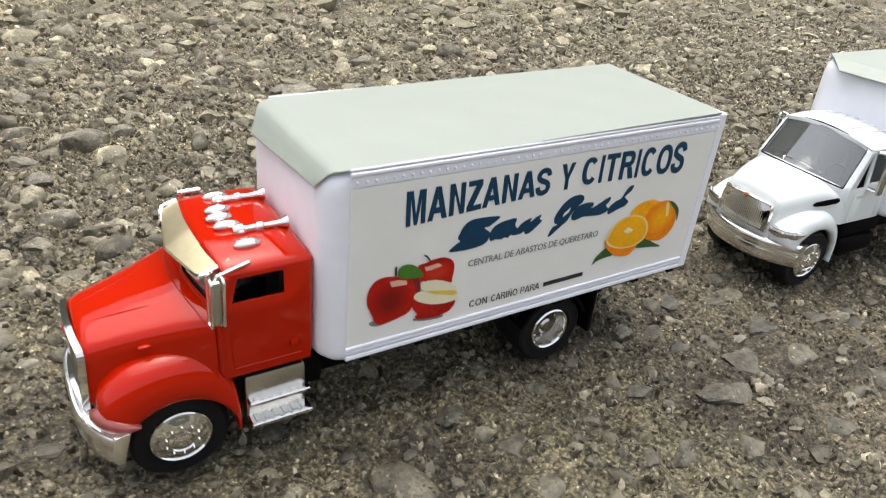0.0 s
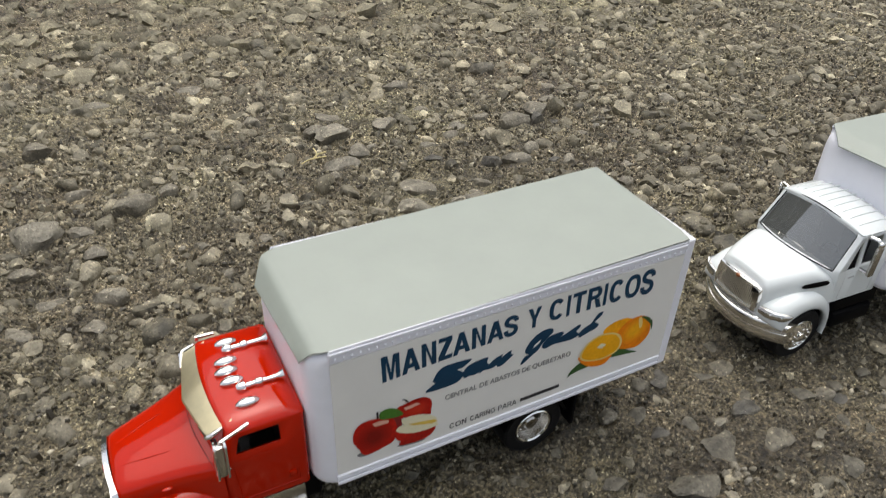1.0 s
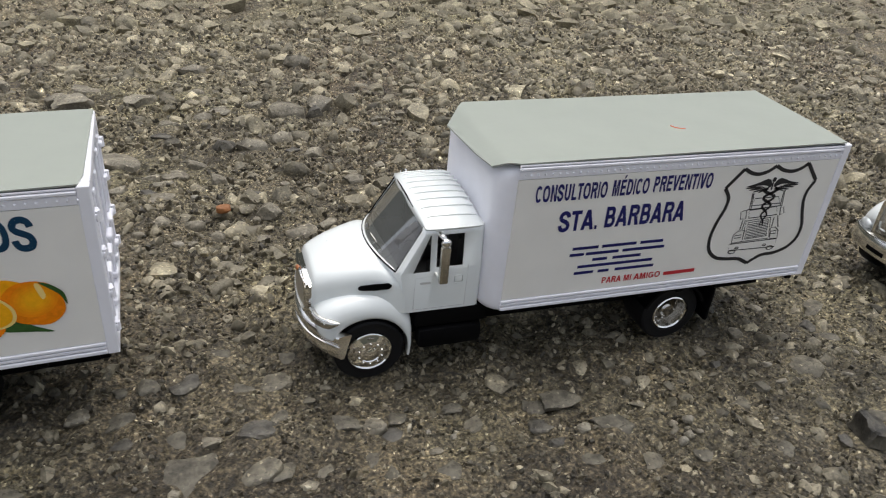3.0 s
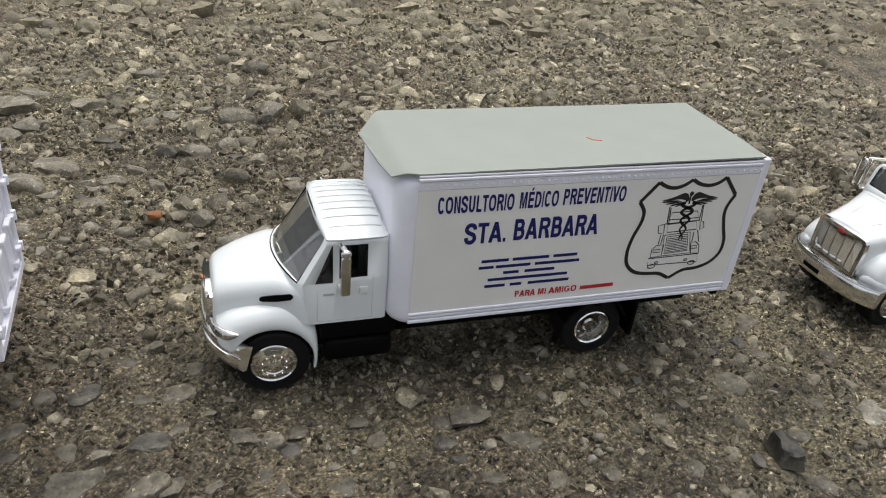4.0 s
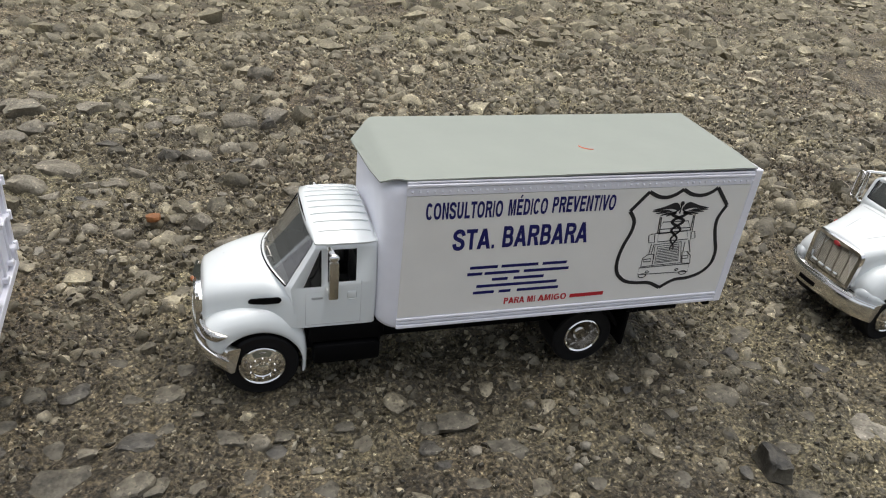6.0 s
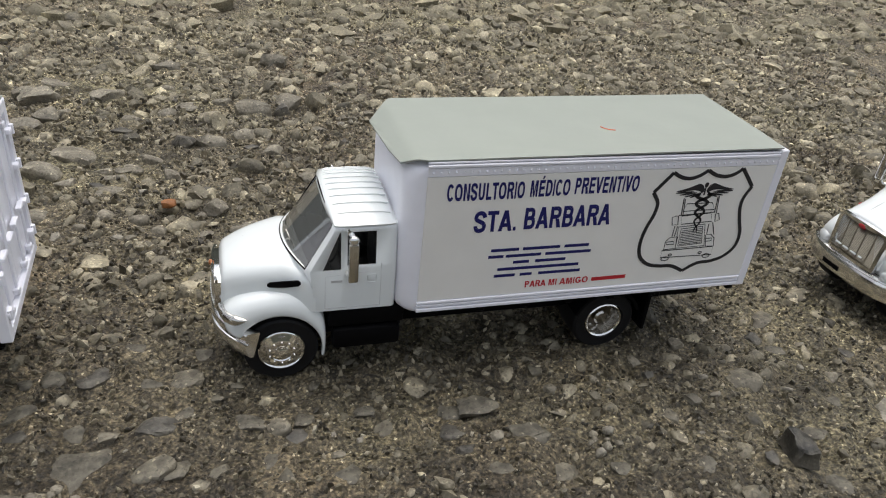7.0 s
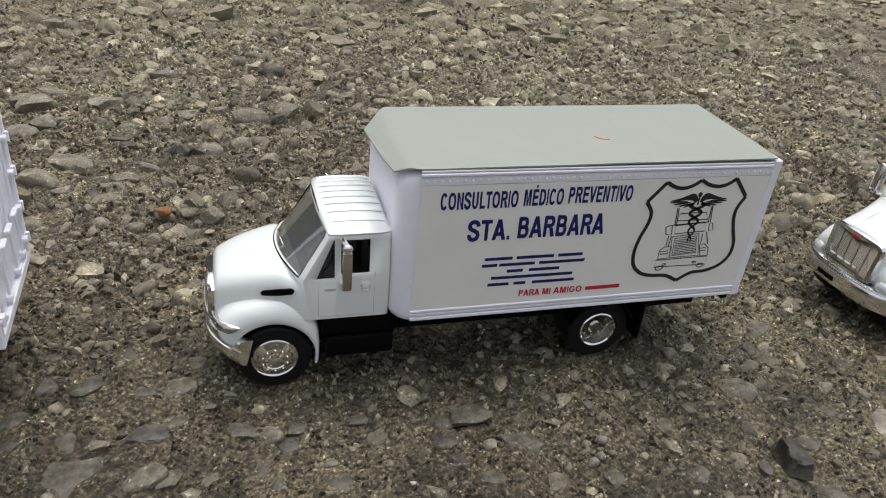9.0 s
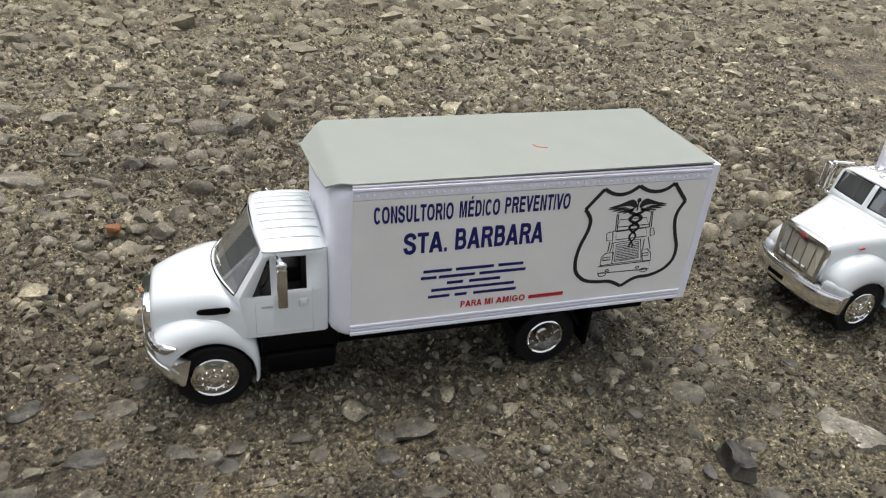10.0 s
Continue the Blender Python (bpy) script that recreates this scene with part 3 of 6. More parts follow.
def cab_inside(cab, z0, z1, x0, x1, w):
    """Dark floor, dashboard, seats and steering wheel behind the glass."""
    bm = bmesh.new()
    block(bm, x0 + 3, x1 - 1.2, -w, w, 27.8, 31, 0.4, 1)
    block(bm, x0 + 1.5, x0 + 7.5, -w, w, 31, z0 - 1.2, 1.2, 2)
    part("dashboard", bm, INSIDE, cab, "dark moulded dashboard and floor")
    for s in (-1, 1):
        bm = bmesh.new()
        block(bm, x1 - 14, x1 - 5, s * 10 - 5.5, s * 10 + 5.5, 31, 37, 1.4, 2)
        block(bm, x1 - 6.4, x1 - 2.6, s * 10 - 5.5, s * 10 + 5.5, 35, z1 - 7, 1.4, 2)
        part("seat", bm, INSIDE, cab)
    bm = bmesh.new()
    tube(bm, [(x0 + 9 + 1.8 * math.sin(a), -10 + 4 * math.cos(a), z0 + 0.2 + 3.4 * math.sin(a)) for a in np.linspace(0, 2 * math.pi, 17)], 0.4, 6)
    part("steering_wheel", bm, INSIDE, cab)


def hood(truck, paint, stations, prof):
    """The bonnet, lofted along its length. stations: x, half width, top, bottom; prof: share of the width and drop."""
    bm = bmesh.new()
    rings = []
    st = curve_points(stations, 4)
    for x, w, zt, zb in st:
        half = [(f * w, zt + dz) for f, dz in prof] + [(1.03 * w, min(zb, zt + prof[-1][1] - 0.5))]
        pts = [(x, -y, z) for y, z in half[::-1]] + [(x, y, z) for y, z in half[1:]]
        rings.append(pts)
    loft(bm, rings)
    return part("hood", bm, paint, truck, "", smooth=40)


def fender(truck, paint, arch, s, outer_y=23.0, inboard=11.0):
    """A wheel arch; arch: rows of lip x, z and outer x, z."""
    bm = bmesh.new()
    rings = []
    for lx, lz, ox, oz in curve_points(arch, 4):
        def mix(f):
            return lx + (ox - lx) * f, lz + (oz - lz) * f
        row = []
        for f, y in ((0.06, outer_y - 3.5), (0, outer_y - 0.7), (0.05, outer_y - 0.1), (0.18, outer_y + 0.2), (0.38, outer_y), (0.6, outer_y - 0.6), (0.8, outer_y - 1.7), (0.93, outer_y - 3.3), (1.0, outer_y - 5.5), (1.02, inboard)):
            x, z = mix(f)
            row.append((x, s * y, z))
        rings.append(row)
    loft(bm, rings, closed=False)
    return part("fender", bm, paint, truck, "", smooth=50, solid=0.9)


def swept_lamp(path, heights, depth):
    """A lens lying along a curve of the nose; heights: half height from end to end, depth: half thickness."""
    bm = bmesh.new()
    pts = [Vector(p) for p in curve_points(path, 4)]
    rings = []
    for k, p in enumerate(pts):
        t = pts[min(k + 1, len(pts) - 1)] - pts[max(k - 1, 0)]
        out = Vector((t.y, -t.x, 0)).normalized()
        if out.x > 0:
            out = -out
        f = k / (len(pts) - 1) * (len(heights) - 1)
        j = min(int(f), len(heights) - 2)
        h = heights[j] + (heights[j + 1] - heights[j]) * (f - j)
        d = depth * min(1.0, 0.25 + h / max(heights))
        rings.append([p + out * (d * math.cos(q)) + Vector((0, 0, h * math.sin(q))) for q in np.linspace(0, 2 * math.pi, 17)[:-1]])
    loft(bm, rings)
    return bm


def bumper(truck, x0, bow, half, z0, z1, power=2.6, ledge=False):
    bm = bmesh.new()
    rings = []
    for k in range(33):
        y = -half + 2 * half * k / 32
        x = x0 + bow * abs(y / half) ** power
        h = z1 - z0
        if ledge:
            rings.append([(x + 2.0, y, z0 + 0.2), (x + 0.9, y, z0), (x + 0.2, y, z0 + 0.08 * h), (x - 0.3, y, z0 + 0.28 * h), (x - 0.45, y, z0 + 0.46 * h), (x - 0.2, y, z0 + 0.54 * h), (x + 0.65, y, z0 + 0.575 * h), (x + 0.75, y, z0 + 0.63 * h),
                          (x - 0.1, y, z0 + 0.68 * h), (x - 0.35, y, z0 + 0.76 * h), (x - 0.2, y, z0 + 0.93 * h), (x + 0.4, y, z1), (x + 2.4, y, z1 + 0.5), (x + 4.4, y, z1 + 0.6)])
            continue
        rings.append([(x + 1.4, y, z0 + 0.2), (x + 0.3, y, z0), (x - 0.25, y, z0 + 0.1 * h), (x - 0.55, y, z0 + 0.35 * h), (x - 0.55, y, z0 + 0.7 * h), (x - 0.2, y, z0 + 0.93 * h), (x + 0.4, y, z1), (x + 3.6, y, z1 + 0.4)])
    loft(bm, rings)
    return part("bumper", bm, BUMPER, truck, "chrome front bumper", smooth=40)


def mirror(truck, x, y, z0, z1, depth, arms, label="chrome wing mirror"):
    """A tall chrome mirror on an arm; depth along x."""
    bm = bmesh.new()
    block(bm, x, x + depth, y - 0.9, y + 0.9, z0, z1, 0.55, 2)
    m = part("wing_mirror", bm, SATIN, truck, label)
    bm = bmesh.new()
    ellipsoid(bm, (x + 0.5 * depth, y, z1 + 1.3), (1.7, 1.2, 1.5), 12, 8)
    part("mirror_knuckle", bm, CHROME, m)
    for a in arms:
        bm = bmesh.new()
        tube(bm, a, 0.85, 8)
        part("mirror_arm", bm, CHROME, m)
    return m


def framed_mirror(truck, x, s, y0, y1, z0, z1, arms, head=True):
    """A tall mirror plate in a chrome tube frame on two arms; s: side."""
    loop = []
    for cy, cz, q0 in ((y1 - 1, z1 - 1, 0), (y0 + 1, z1 - 1, 90), (y0 + 1, z0 + 1, 180), (y1 - 1, z0 + 1, 270)):
        for k in range(4):
            q = radians(q0 + 30 * k)
            loop.append((x + 0.03 * (cz - z0), s * (cy + math.cos(q)), cz + math.sin(q)))
    bm = bmesh.new()
    if head:
        block(bm, x - 1.3, x + 1.5, min(s * y0, s * y1) + 0.35, max(s * y0, s * y1) - 0.35, z0 + 0.4, z1 - 0.4, 0.6, 2)
    else:
        block(bm, 15.8, 17.2, s * 20.8 - 0.7, s * 20.8 + 0.7, z1 - 0.8, z1 + 1.0, 0.4, 2)
    m = part("wing_mirror", bm, SATIN, truck, "tall chrome-framed wing mirror")
    if head:
        for dx in (-1.3, 1.5):
            bm = bmesh.new()
            tube(bm, [(p[0] + dx, p[1], p[2]) for p in loop + loop[:1]], 0.42, 8)
            part("mirror_frame", bm, CHROME, m)
    for a in arms:
        bm = bmesh.new()
        tube(bm, a, 0.6, 8)
        part("mirror_arm", bm, CHROME, m)
    return m


def roof_sheet(truck, outline, z_of, label):
    """A cut card lying on the box; outline: plan points, z_of: height over x."""
    bm = bmesh.new()
    n = 110
    xs = [min(p[0] for p in outline) + (max(p[0] for p in outline) - min(p[0] for p in outline)) * k / n for k in range(n + 1)]

    def span(x):
        ys = []
        m = len(outline)
        for k in range(m):
            (ax, ay), (bx, by) = outline[k], outline[(k + 1) % m]
            if abs(bx - ax) > 1e-6 and min(ax, bx) - 1e-6 <= x <= max(ax, bx) + 1e-6:
                ys.append(ay + (by - ay) * (x - ax) / (bx - ax))
        return (min(ys), max(ys)) if ys else (-1, 1)
    rings = []
    for x in xs:
        a, b = span(x)
        z = z_of(x)
        row = [(x, a + (b - a) * k / 14, z + 0.12 * noise.noise((x * 0.05, k * 0.3, 3.1))) for k in range(15)]
        rings.append(row + [(p[0], p[1], p[2] - 0.45) for p in row[::-1]])
    loft(bm, rings)
    return part("roof_sheet", bm, CARD, truck, label, smooth=30)


def grille(truck, x_of, y_bot, y_top, z0, z1, dividers, bars, label, corner=0.0, rib=0.26, slat=0.24, edge=1.0):
    """A chrome surround with dividers and fine horizontal bars over a dark backing."""
    def at(f, z, dx=0.0):
        w = y_bot + (y_top - y_bot) * (z - z0) / (z1 - z0)
        return (x_of(z) + 1.1 * f * f + dx, f * w, z)
    bm = bmesh.new()
    loft(bm, [[at(f, z, 0.7) for z in np.linspace(z0, z1, 9)] for f in np.linspace(-1, 1, 17)], closed=False)
    g = part("grille", bm, GRILLE_BACK if corner else RIB, truck, label)
    bm = bmesh.new()
    loop = [at(f, z0) for f in np.linspace(-1, 1, 9)] + [at(1, z) for z in np.linspace(z0, z1 - corner, 9)][1:]
    if corner > 0.1:
        cw = corner / y_top
        loop += [at(1 - cw + cw * math.cos(q), z1 - corner + corner * math.sin(q)) for q in np.linspace(0, math.pi / 2, 6)[1:]]
        loop += [at(f, z1) for f in np.linspace(1 - cw, cw - 1, 9)][1:]
        loop += [at(cw - 1 - cw * math.sin(q), z1 - corner + corner * math.cos(q)) for q in np.linspace(0, math.pi / 2, 6)[1:]]
    else:
        loop += [at(f, z1) for f in np.linspace(1, -1, 9)][1:]
    loop += [at(-1, z) for z in np.linspace(z1 - corner, z0, 9)][1:-1]
    n = len(loop)
    c = Vector(at(0, (z0 + z1) / 2))
    rings = []
    for k in range(n):
        p = Vector(loop[k])
        o = (p - c)
        o.x = 0
        o = o.normalized()
        rings.append([p + o * edge + Vector((0.6, 0, 0)), p + o * 0.8 * edge + Vector((-0.7 * edge, 0, 0)), p - o * 0.5 * edge + Vector((-0.8 * edge, 0, 0)), p - o * 0.8 * edge + Vector((0.4, 0, 0))])
    loft(bm, rings + [rings[0]], caps=False)
    part("grille_surround", bm, CHROME, g, "polished chrome surround")
    for f in dividers:
        bm = bmesh.new()
        tube(bm, [at(f, z, 0.05) for z in np.linspace(z0, z1, 6)], rib, 6)
        part("grille_bar", bm, MESH if corner else SILVER, g)
    for f in bars:
        bm = bmesh.new()
        z = z0 + (z1 - z0) * f
        tube(bm, [at(q, z, 0.15) for q in np.linspace(-0.97, 0.97, 9)], slat, 4)
        part("grille_slat", bm, MESH, g)
    return g


ARCH = [(-12.0, 20.0, -17.2, 22.0), (-10.0, 22.9, -17.4, 27.5), (-6.0, 25.6, -12.0, 32.0), (-1.2, 26.9, -4.0, 34.4), (3.8, 26.4, 4.4, 34.2), (9.0, 23.6, 10.4, 31.4), (12.8, 18.6, 14.6, 26.0), (14.0, 13.8, 15.8, 17.0), (13.8, 9.8, 15.6, 9.8)]

# ---- white truck with the long sloping bonnet ----
def clinic_truck(m):
    t = thing("toy_box_truck", "white die-cast toy box truck with clinic lettering and grey card roof", "toy truck", m, "toy trucks in a row")
    levels = [(22.5, 27.6), (22.6, 43.2), (22.4, 44.6), (21.3, 56.6), (20.8, 58.8)]
    front = [(11, 30, 1.0, 1), (2.4, 45.6, 7.0, 2.6), (3.5, 47.0, 6.8, 2.6), (14.2, 60.4, 3.2, 3.4), (15.6, 62.6, 2.4, 3.6)]
    side = [[12.0, 10.0, 10.8, 17.6, 18.5], [15.6, 13.9, 14.6, 19.6, 20.2], [20, 20.0, 20.0, 20.0, 20.6], [22, 22, 22, 22, 22], [31.4, 31.4, 31.4, 31.4, 31.4], [37.2, 37.2, 37.2, 37.0, 36.8]]
    fy = [0, 0.14, 0.28, 0.42, 0.56, 0.70, 0.83, 0.93, 0.985]
    nf = len(fy)
    cab = cab_shell(t, WHITE, front, side, levels, 38.6, {"windshield": (0, nf - 2, 1, 4), "quarter_window": (nf + 1, nf + 2, 1, 3), "side_window": (nf + 3, nf + 4, 2, 3)}, fy)
    cab_inside(cab, 43, 58, 10, 38, 20)
    # domed roof panel with pressed ribs
    bm = bmesh.new()
    rings = []
    for x, dz, g in ((16.2, -1.0, 0.97), (16.7, -0.2, 0.99), (18.2, 0.35, 1.0), (22, 0.7, 1.01), (28, 0.8, 1.01), (34, 0.5, 1.01), (37, -0.3, 1.0), (38.4, -1.6, 0.98), (38.8, -3.4, 0.96)):
        row = []
        for k in range(25):
            f = -1 + k / 12
            row.append((x - 0.8 + 2.4 * f * f * max(0, 1 - (x - 16.2) / 12), f * 21.3 * g, 58.9 + dz * (1 - f ** 4) + 3.9 * (1 - abs(f) ** 2.6)))
        rings.append(row + [(p[0], p[1] * 0.97, p[2] - 1.2) for p in row[::-1]])
    loft(bm, rings)
    roof = part("cab_roof", bm, WHITE, t, "white ribbed cab roof", smooth=50)
    for k in range(-4, 5):
        f = k / 5.0
        z = 58.9 + 3.9 * (1 - abs(f) ** 2.6) + 0.75 * (1 - f ** 4)
        bm = bmesh.new()
        tube(bm, [(17.6 + 1.6 * f * f, f * 20.9, z - 0.45), (19.6 + f * f, f * 20.9, z + 0.05), (28, f * 20.95, z + 0.22), (34, f * 20.95, z - 0.05), (36.4, f * 20.9, z - 0.5)], 0.32, 8)
        part("roof_rib", bm, WHITE, roof)
    h = hood(t, WHITE, [(-17.8, 12.2, 36.6, 22), (-17.2, 12.9, 38.6, 22), (-15.6, 13.8, 40.3, 23), (-9, 16.2, 42.9, 26), (-1, 18.3, 44.8, 28), (3.5, 19.4, 45.3, 28), (7, 20.8, 44.0, 28), (12.0, 22.3, 42.4, 28)],
             [(0, 0), (0.2, -0.1), (0.4, -0.3), (0.6, -0.7), (0.76, -1.35), (0.88, -2.4), (0.96, -4.0), (1.0, -6.4), (1.02, -10)])
    bm = bmesh.new()
    for s in (-1, 1):
        tube(bm, [(-10, s * 4.6, 42.35), (-4, s * 6.4, 43.6), (2, s * 8.4, 44.75)], 0.12, 5)
    # crease shade drawn as grey lines
    part("hood_crease", bm, SEAM_BADGE_GREY, h)
    for s in (-1, 1):
        fender(t, WHITE, ARCH, s)
        bm = bmesh.new()
        rings = []
        for x, zc, hh in ((-3.2, 36.8, 0.3), (-2.4, 37.0, 0.9), (2, 37.8, 1.2), (6.4, 38.8, 1.1), (7.2, 39.0, 0.3)):
            y = 18.6 + (x + 1) * 0.34 + 0.2
            rings.append([(x, s * y, zc - hh), (x, s * (y + 0.4), zc - hh), (x, s * (y + 0.4), zc + hh), (x, s * y, zc + hh)])
        loft(bm, rings)
        part("air_vent", bm, BLACK, h, "black side air vent")
        path = [(-17.8, s * 13.4, 26.4), (-17.3, s * 16.2, 26.3), (-15.9, s * 19.6, 26.3), (-13.4, s * 22.3, 26.7), (-10.2, s * 23.7, 27.5)]
        lamp = part("headlight", swept_lamp(path, (1.7, 2.1, 2.2, 1.9, 0.25), 1.5), SATIN, t, "chrome swept-back headlight", smooth=60)
        for px, py, pz, r in ((-17.0, 18.4, 26.6, 1.25), (-14.8, 21.6, 26.8, 1.15)):
            bm = bmesh.new()
            ellipsoid(bm, (px + 0.3, s * py, pz), (1.1 * r, 1.3 * r, r))
            part("lamp_reflector", bm, RIM, lamp)
        bm = bmesh.new()
        tube(bm, [(x - 0.8, y + s * 0.5, z + 1.7) for x, y, z in curve_points(path[:-1], 4)], 0.35, 6)
        part("lamp_rim", bm, RIM, lamp)
        mirror(t, 21.6, s * 26.6, 41.2, 55.2, 3.2, [[(23, s * 26.6, 54.8), (23.2, s * 26.4, 57.0), (22.6, s * 25.4, 57.9), (22.2, s * 23.4, 57.9), (22, s * 20.8, 57.4)], [(23, s * 27.0, 43), (22.6, s * 25, 42.2), (22, s * 22.4, 42.5)]])
        bm = bmesh.new()
        block(bm, 16.2, 42, min(s * 17, s * 22.2), max(s * 17, s * 22.2), 20.5, 27.2, 0.8, 2)
        block(bm, 17.5, 41, min(s * 17, s * 23.2), max(s * 17, s * 23.2), 11.5, 19.6, 1.6, 2)
        part("running_board", bm, BLACK, t, "black moulded step and tank")
        # door seams and handle
        bm = bmesh.new()
        for a, b in (((14.9, 28.6), (14.9, 41.2)), ((33.2, 28.6), (33.2, 45)), ((14.9, 41.2), (33.2, 42.4)), ((15.2, 28.6), (33.2, 28.6))):
            tube(bm, [(a[0], s * 22.5, a[1]), (b[0], s * 22.5, b[1])], 0.12, 4)
        part("door_seam", bm, SEAM_BADGE_GREY, cab)
        bm = bmesh.new()
        block(bm, 28.6, 31.6, min(s * 22.3, s * 22.9), max(s * 22.3, s * 22.9), 38.2, 41.2, 0.6, 2)
        part("door_handle", bm, WHITE, cab)
        bm = bmesh.new()
        block(bm, 16.8, 20.4, min(s * 22.5, s * 22.7), max(s * 22.5, s * 22.7), 38.7, 39.6, 0.08, 1)
        part("door_badge", bm, SEAM_BADGE_GREY, cab)
    bm = bmesh.new()
    for s in (-1, 1):
        tube(bm, [(4.4, s * 1.6, 47.7), (6.2, s * 10.6, 46.3), (5.9, s * 10.9, 45.7)], 0.26, 6)
        tube(bm, [(4.0, s * 6.0, 46.3), (5.2, s * 6.6, 47.2)], 0.22, 6)
    part("wipers", bm, SATIN, cab, "grey moulded windscreen wipers")
    bumper(t, -21.4, 10.8, 23.8, 12.2, 21.6, 2.3, True)
    bm = bmesh.new()
    rings = []
    for x, k in ((-15.4, 1.0), (-18.4, 1.0), (-19.5, 0.985), (-19.8, 0.93)):
        half = [(0.0, 36.6), (6.0, 36.4), (9.6, 35.9), (11.6, 34.8), (12.3, 32.0), (12.3, 27.0), (12.1, 23.9)]
        row = [(x, q * k, 29 + (z - 29) * k) for q, z in half]
        rings.append([(p[0], -p[1], p[2]) for p in row[::-1]] + row[1:])
    loft(bm, rings)
    part("grille_shell", bm, CHROME, t, "polished chrome grille housing", smooth=40)
    g = grille(t, lambda z: -21.0 + 0.07 * (z - 22), 10.6, 11.2, 24.9, 35.6, [-0.95 + 1.9 * k / 23 for k in range(24)], [], "chrome radiator grille with upright bars", rib=0.29, edge=0.6)
    for k in range(19):
        bm = bmesh.new()
        f = -0.92 + 1.84 * k / 18
        ellipsoid(bm, (-21.1 + 1.1 * f * f, f * 10.6, 26.1), (0.28, 0.28, 0.24), 8, 5)
        part("bead", bm, WHITE, g)
    bm = bmesh.new()
    ellipsoid(bm, (-20.5, 0, 35.7), (0.7, 1.2, 1.0))
    part("grille_badge", bm, BRONZE, g, "small bronze badge")
    chassis(t)
    for s in (-1, 1):
        wheel(t, 0.6, s, False)
        wheel(t, 120.6, s, True)
    cargo_box(t)
    roof_sheet(t, [(44.6, -27.3), (36.4, -22.5), (34.6, 14.5), (43.8, 26.8), (174.6, 27.2), (172.9, -27.4)], lambda x: 83.2 + 0.006 * (x - 44) - 0.08 * max(0, 44 - x) - 0.40 * max(0, 41.5 - x), "greyish-green cut card roof with snipped corners")
    bm = bmesh.new()
    tube(bm, [(112.6, -4.6, 83.7), (113.4, -6.4, 83.7), (115.0, -7.6, 83.72), (116.8, -8.0, 83.72)], 0.22, 5)
    part("pen_mark", bm, ORANGE_MARK, t, "small orange pen mark")
    st = sticker(t)
    y = -27.47
    heavy_word("CONSULTORIO", 51.4, 77.2, 69.1, 75.1, y, VIOLET, st)
    heavy_word("MÉDICO", 79.2, 93.0, 69.4, 75.3, y, VIOLET, st)
    heavy_word("PREVENTIVO", 94.8, 118.2, 69.7, 75.6, y, VIOLET, st)
    heavy_word("STA.", 61.6, 76.0, 57.3, 65.0, y, VIOLET, st)
    heavy_word("BARBARA", 78.8, 110.2, 57.5, 65.5, y, VIOLET, st)
    for word, x0, x1 in (("PARA", 83.0, 90.8), ("MI", 91.9, 94.9), ("AMIGO", 96.0, 107.0)):
        heavy_word(word, x0, x1, 34.2, 36.8, y, RED_INK, st)
    bm = bmesh.new()
    stroke(bm, [(108.4, 35.4), (121.9, 35.5)], 1.5, y)
    part("printed_bar", bm, RED_INK, st, "red printed bar", smooth=0)
    for words, z in (((68.7, 78.6, 80.0, 93.6, 95.2, 104.4), 50.0), ((68.0, 73.4, 74.2, 87.0, 88.6, 105.6), 47.5), ((77.2, 83.0, 85.2, 96.5), 44.9), ((71.9, 101.9), 42.4), ((71.0, 78.6, 80.4, 84.8, 87.2, 103.0), 39.8)):
        bm = bmesh.new()
        for a, b in zip(words[::2], words[1::2]):
            stroke(bm, [(a, z), (b, z)], 1.15, y)
        part("printed_bar", bm, VIOLET, st, "dark blue printed bars", smooth=0)
    clinic_badge(st, y)
    return t


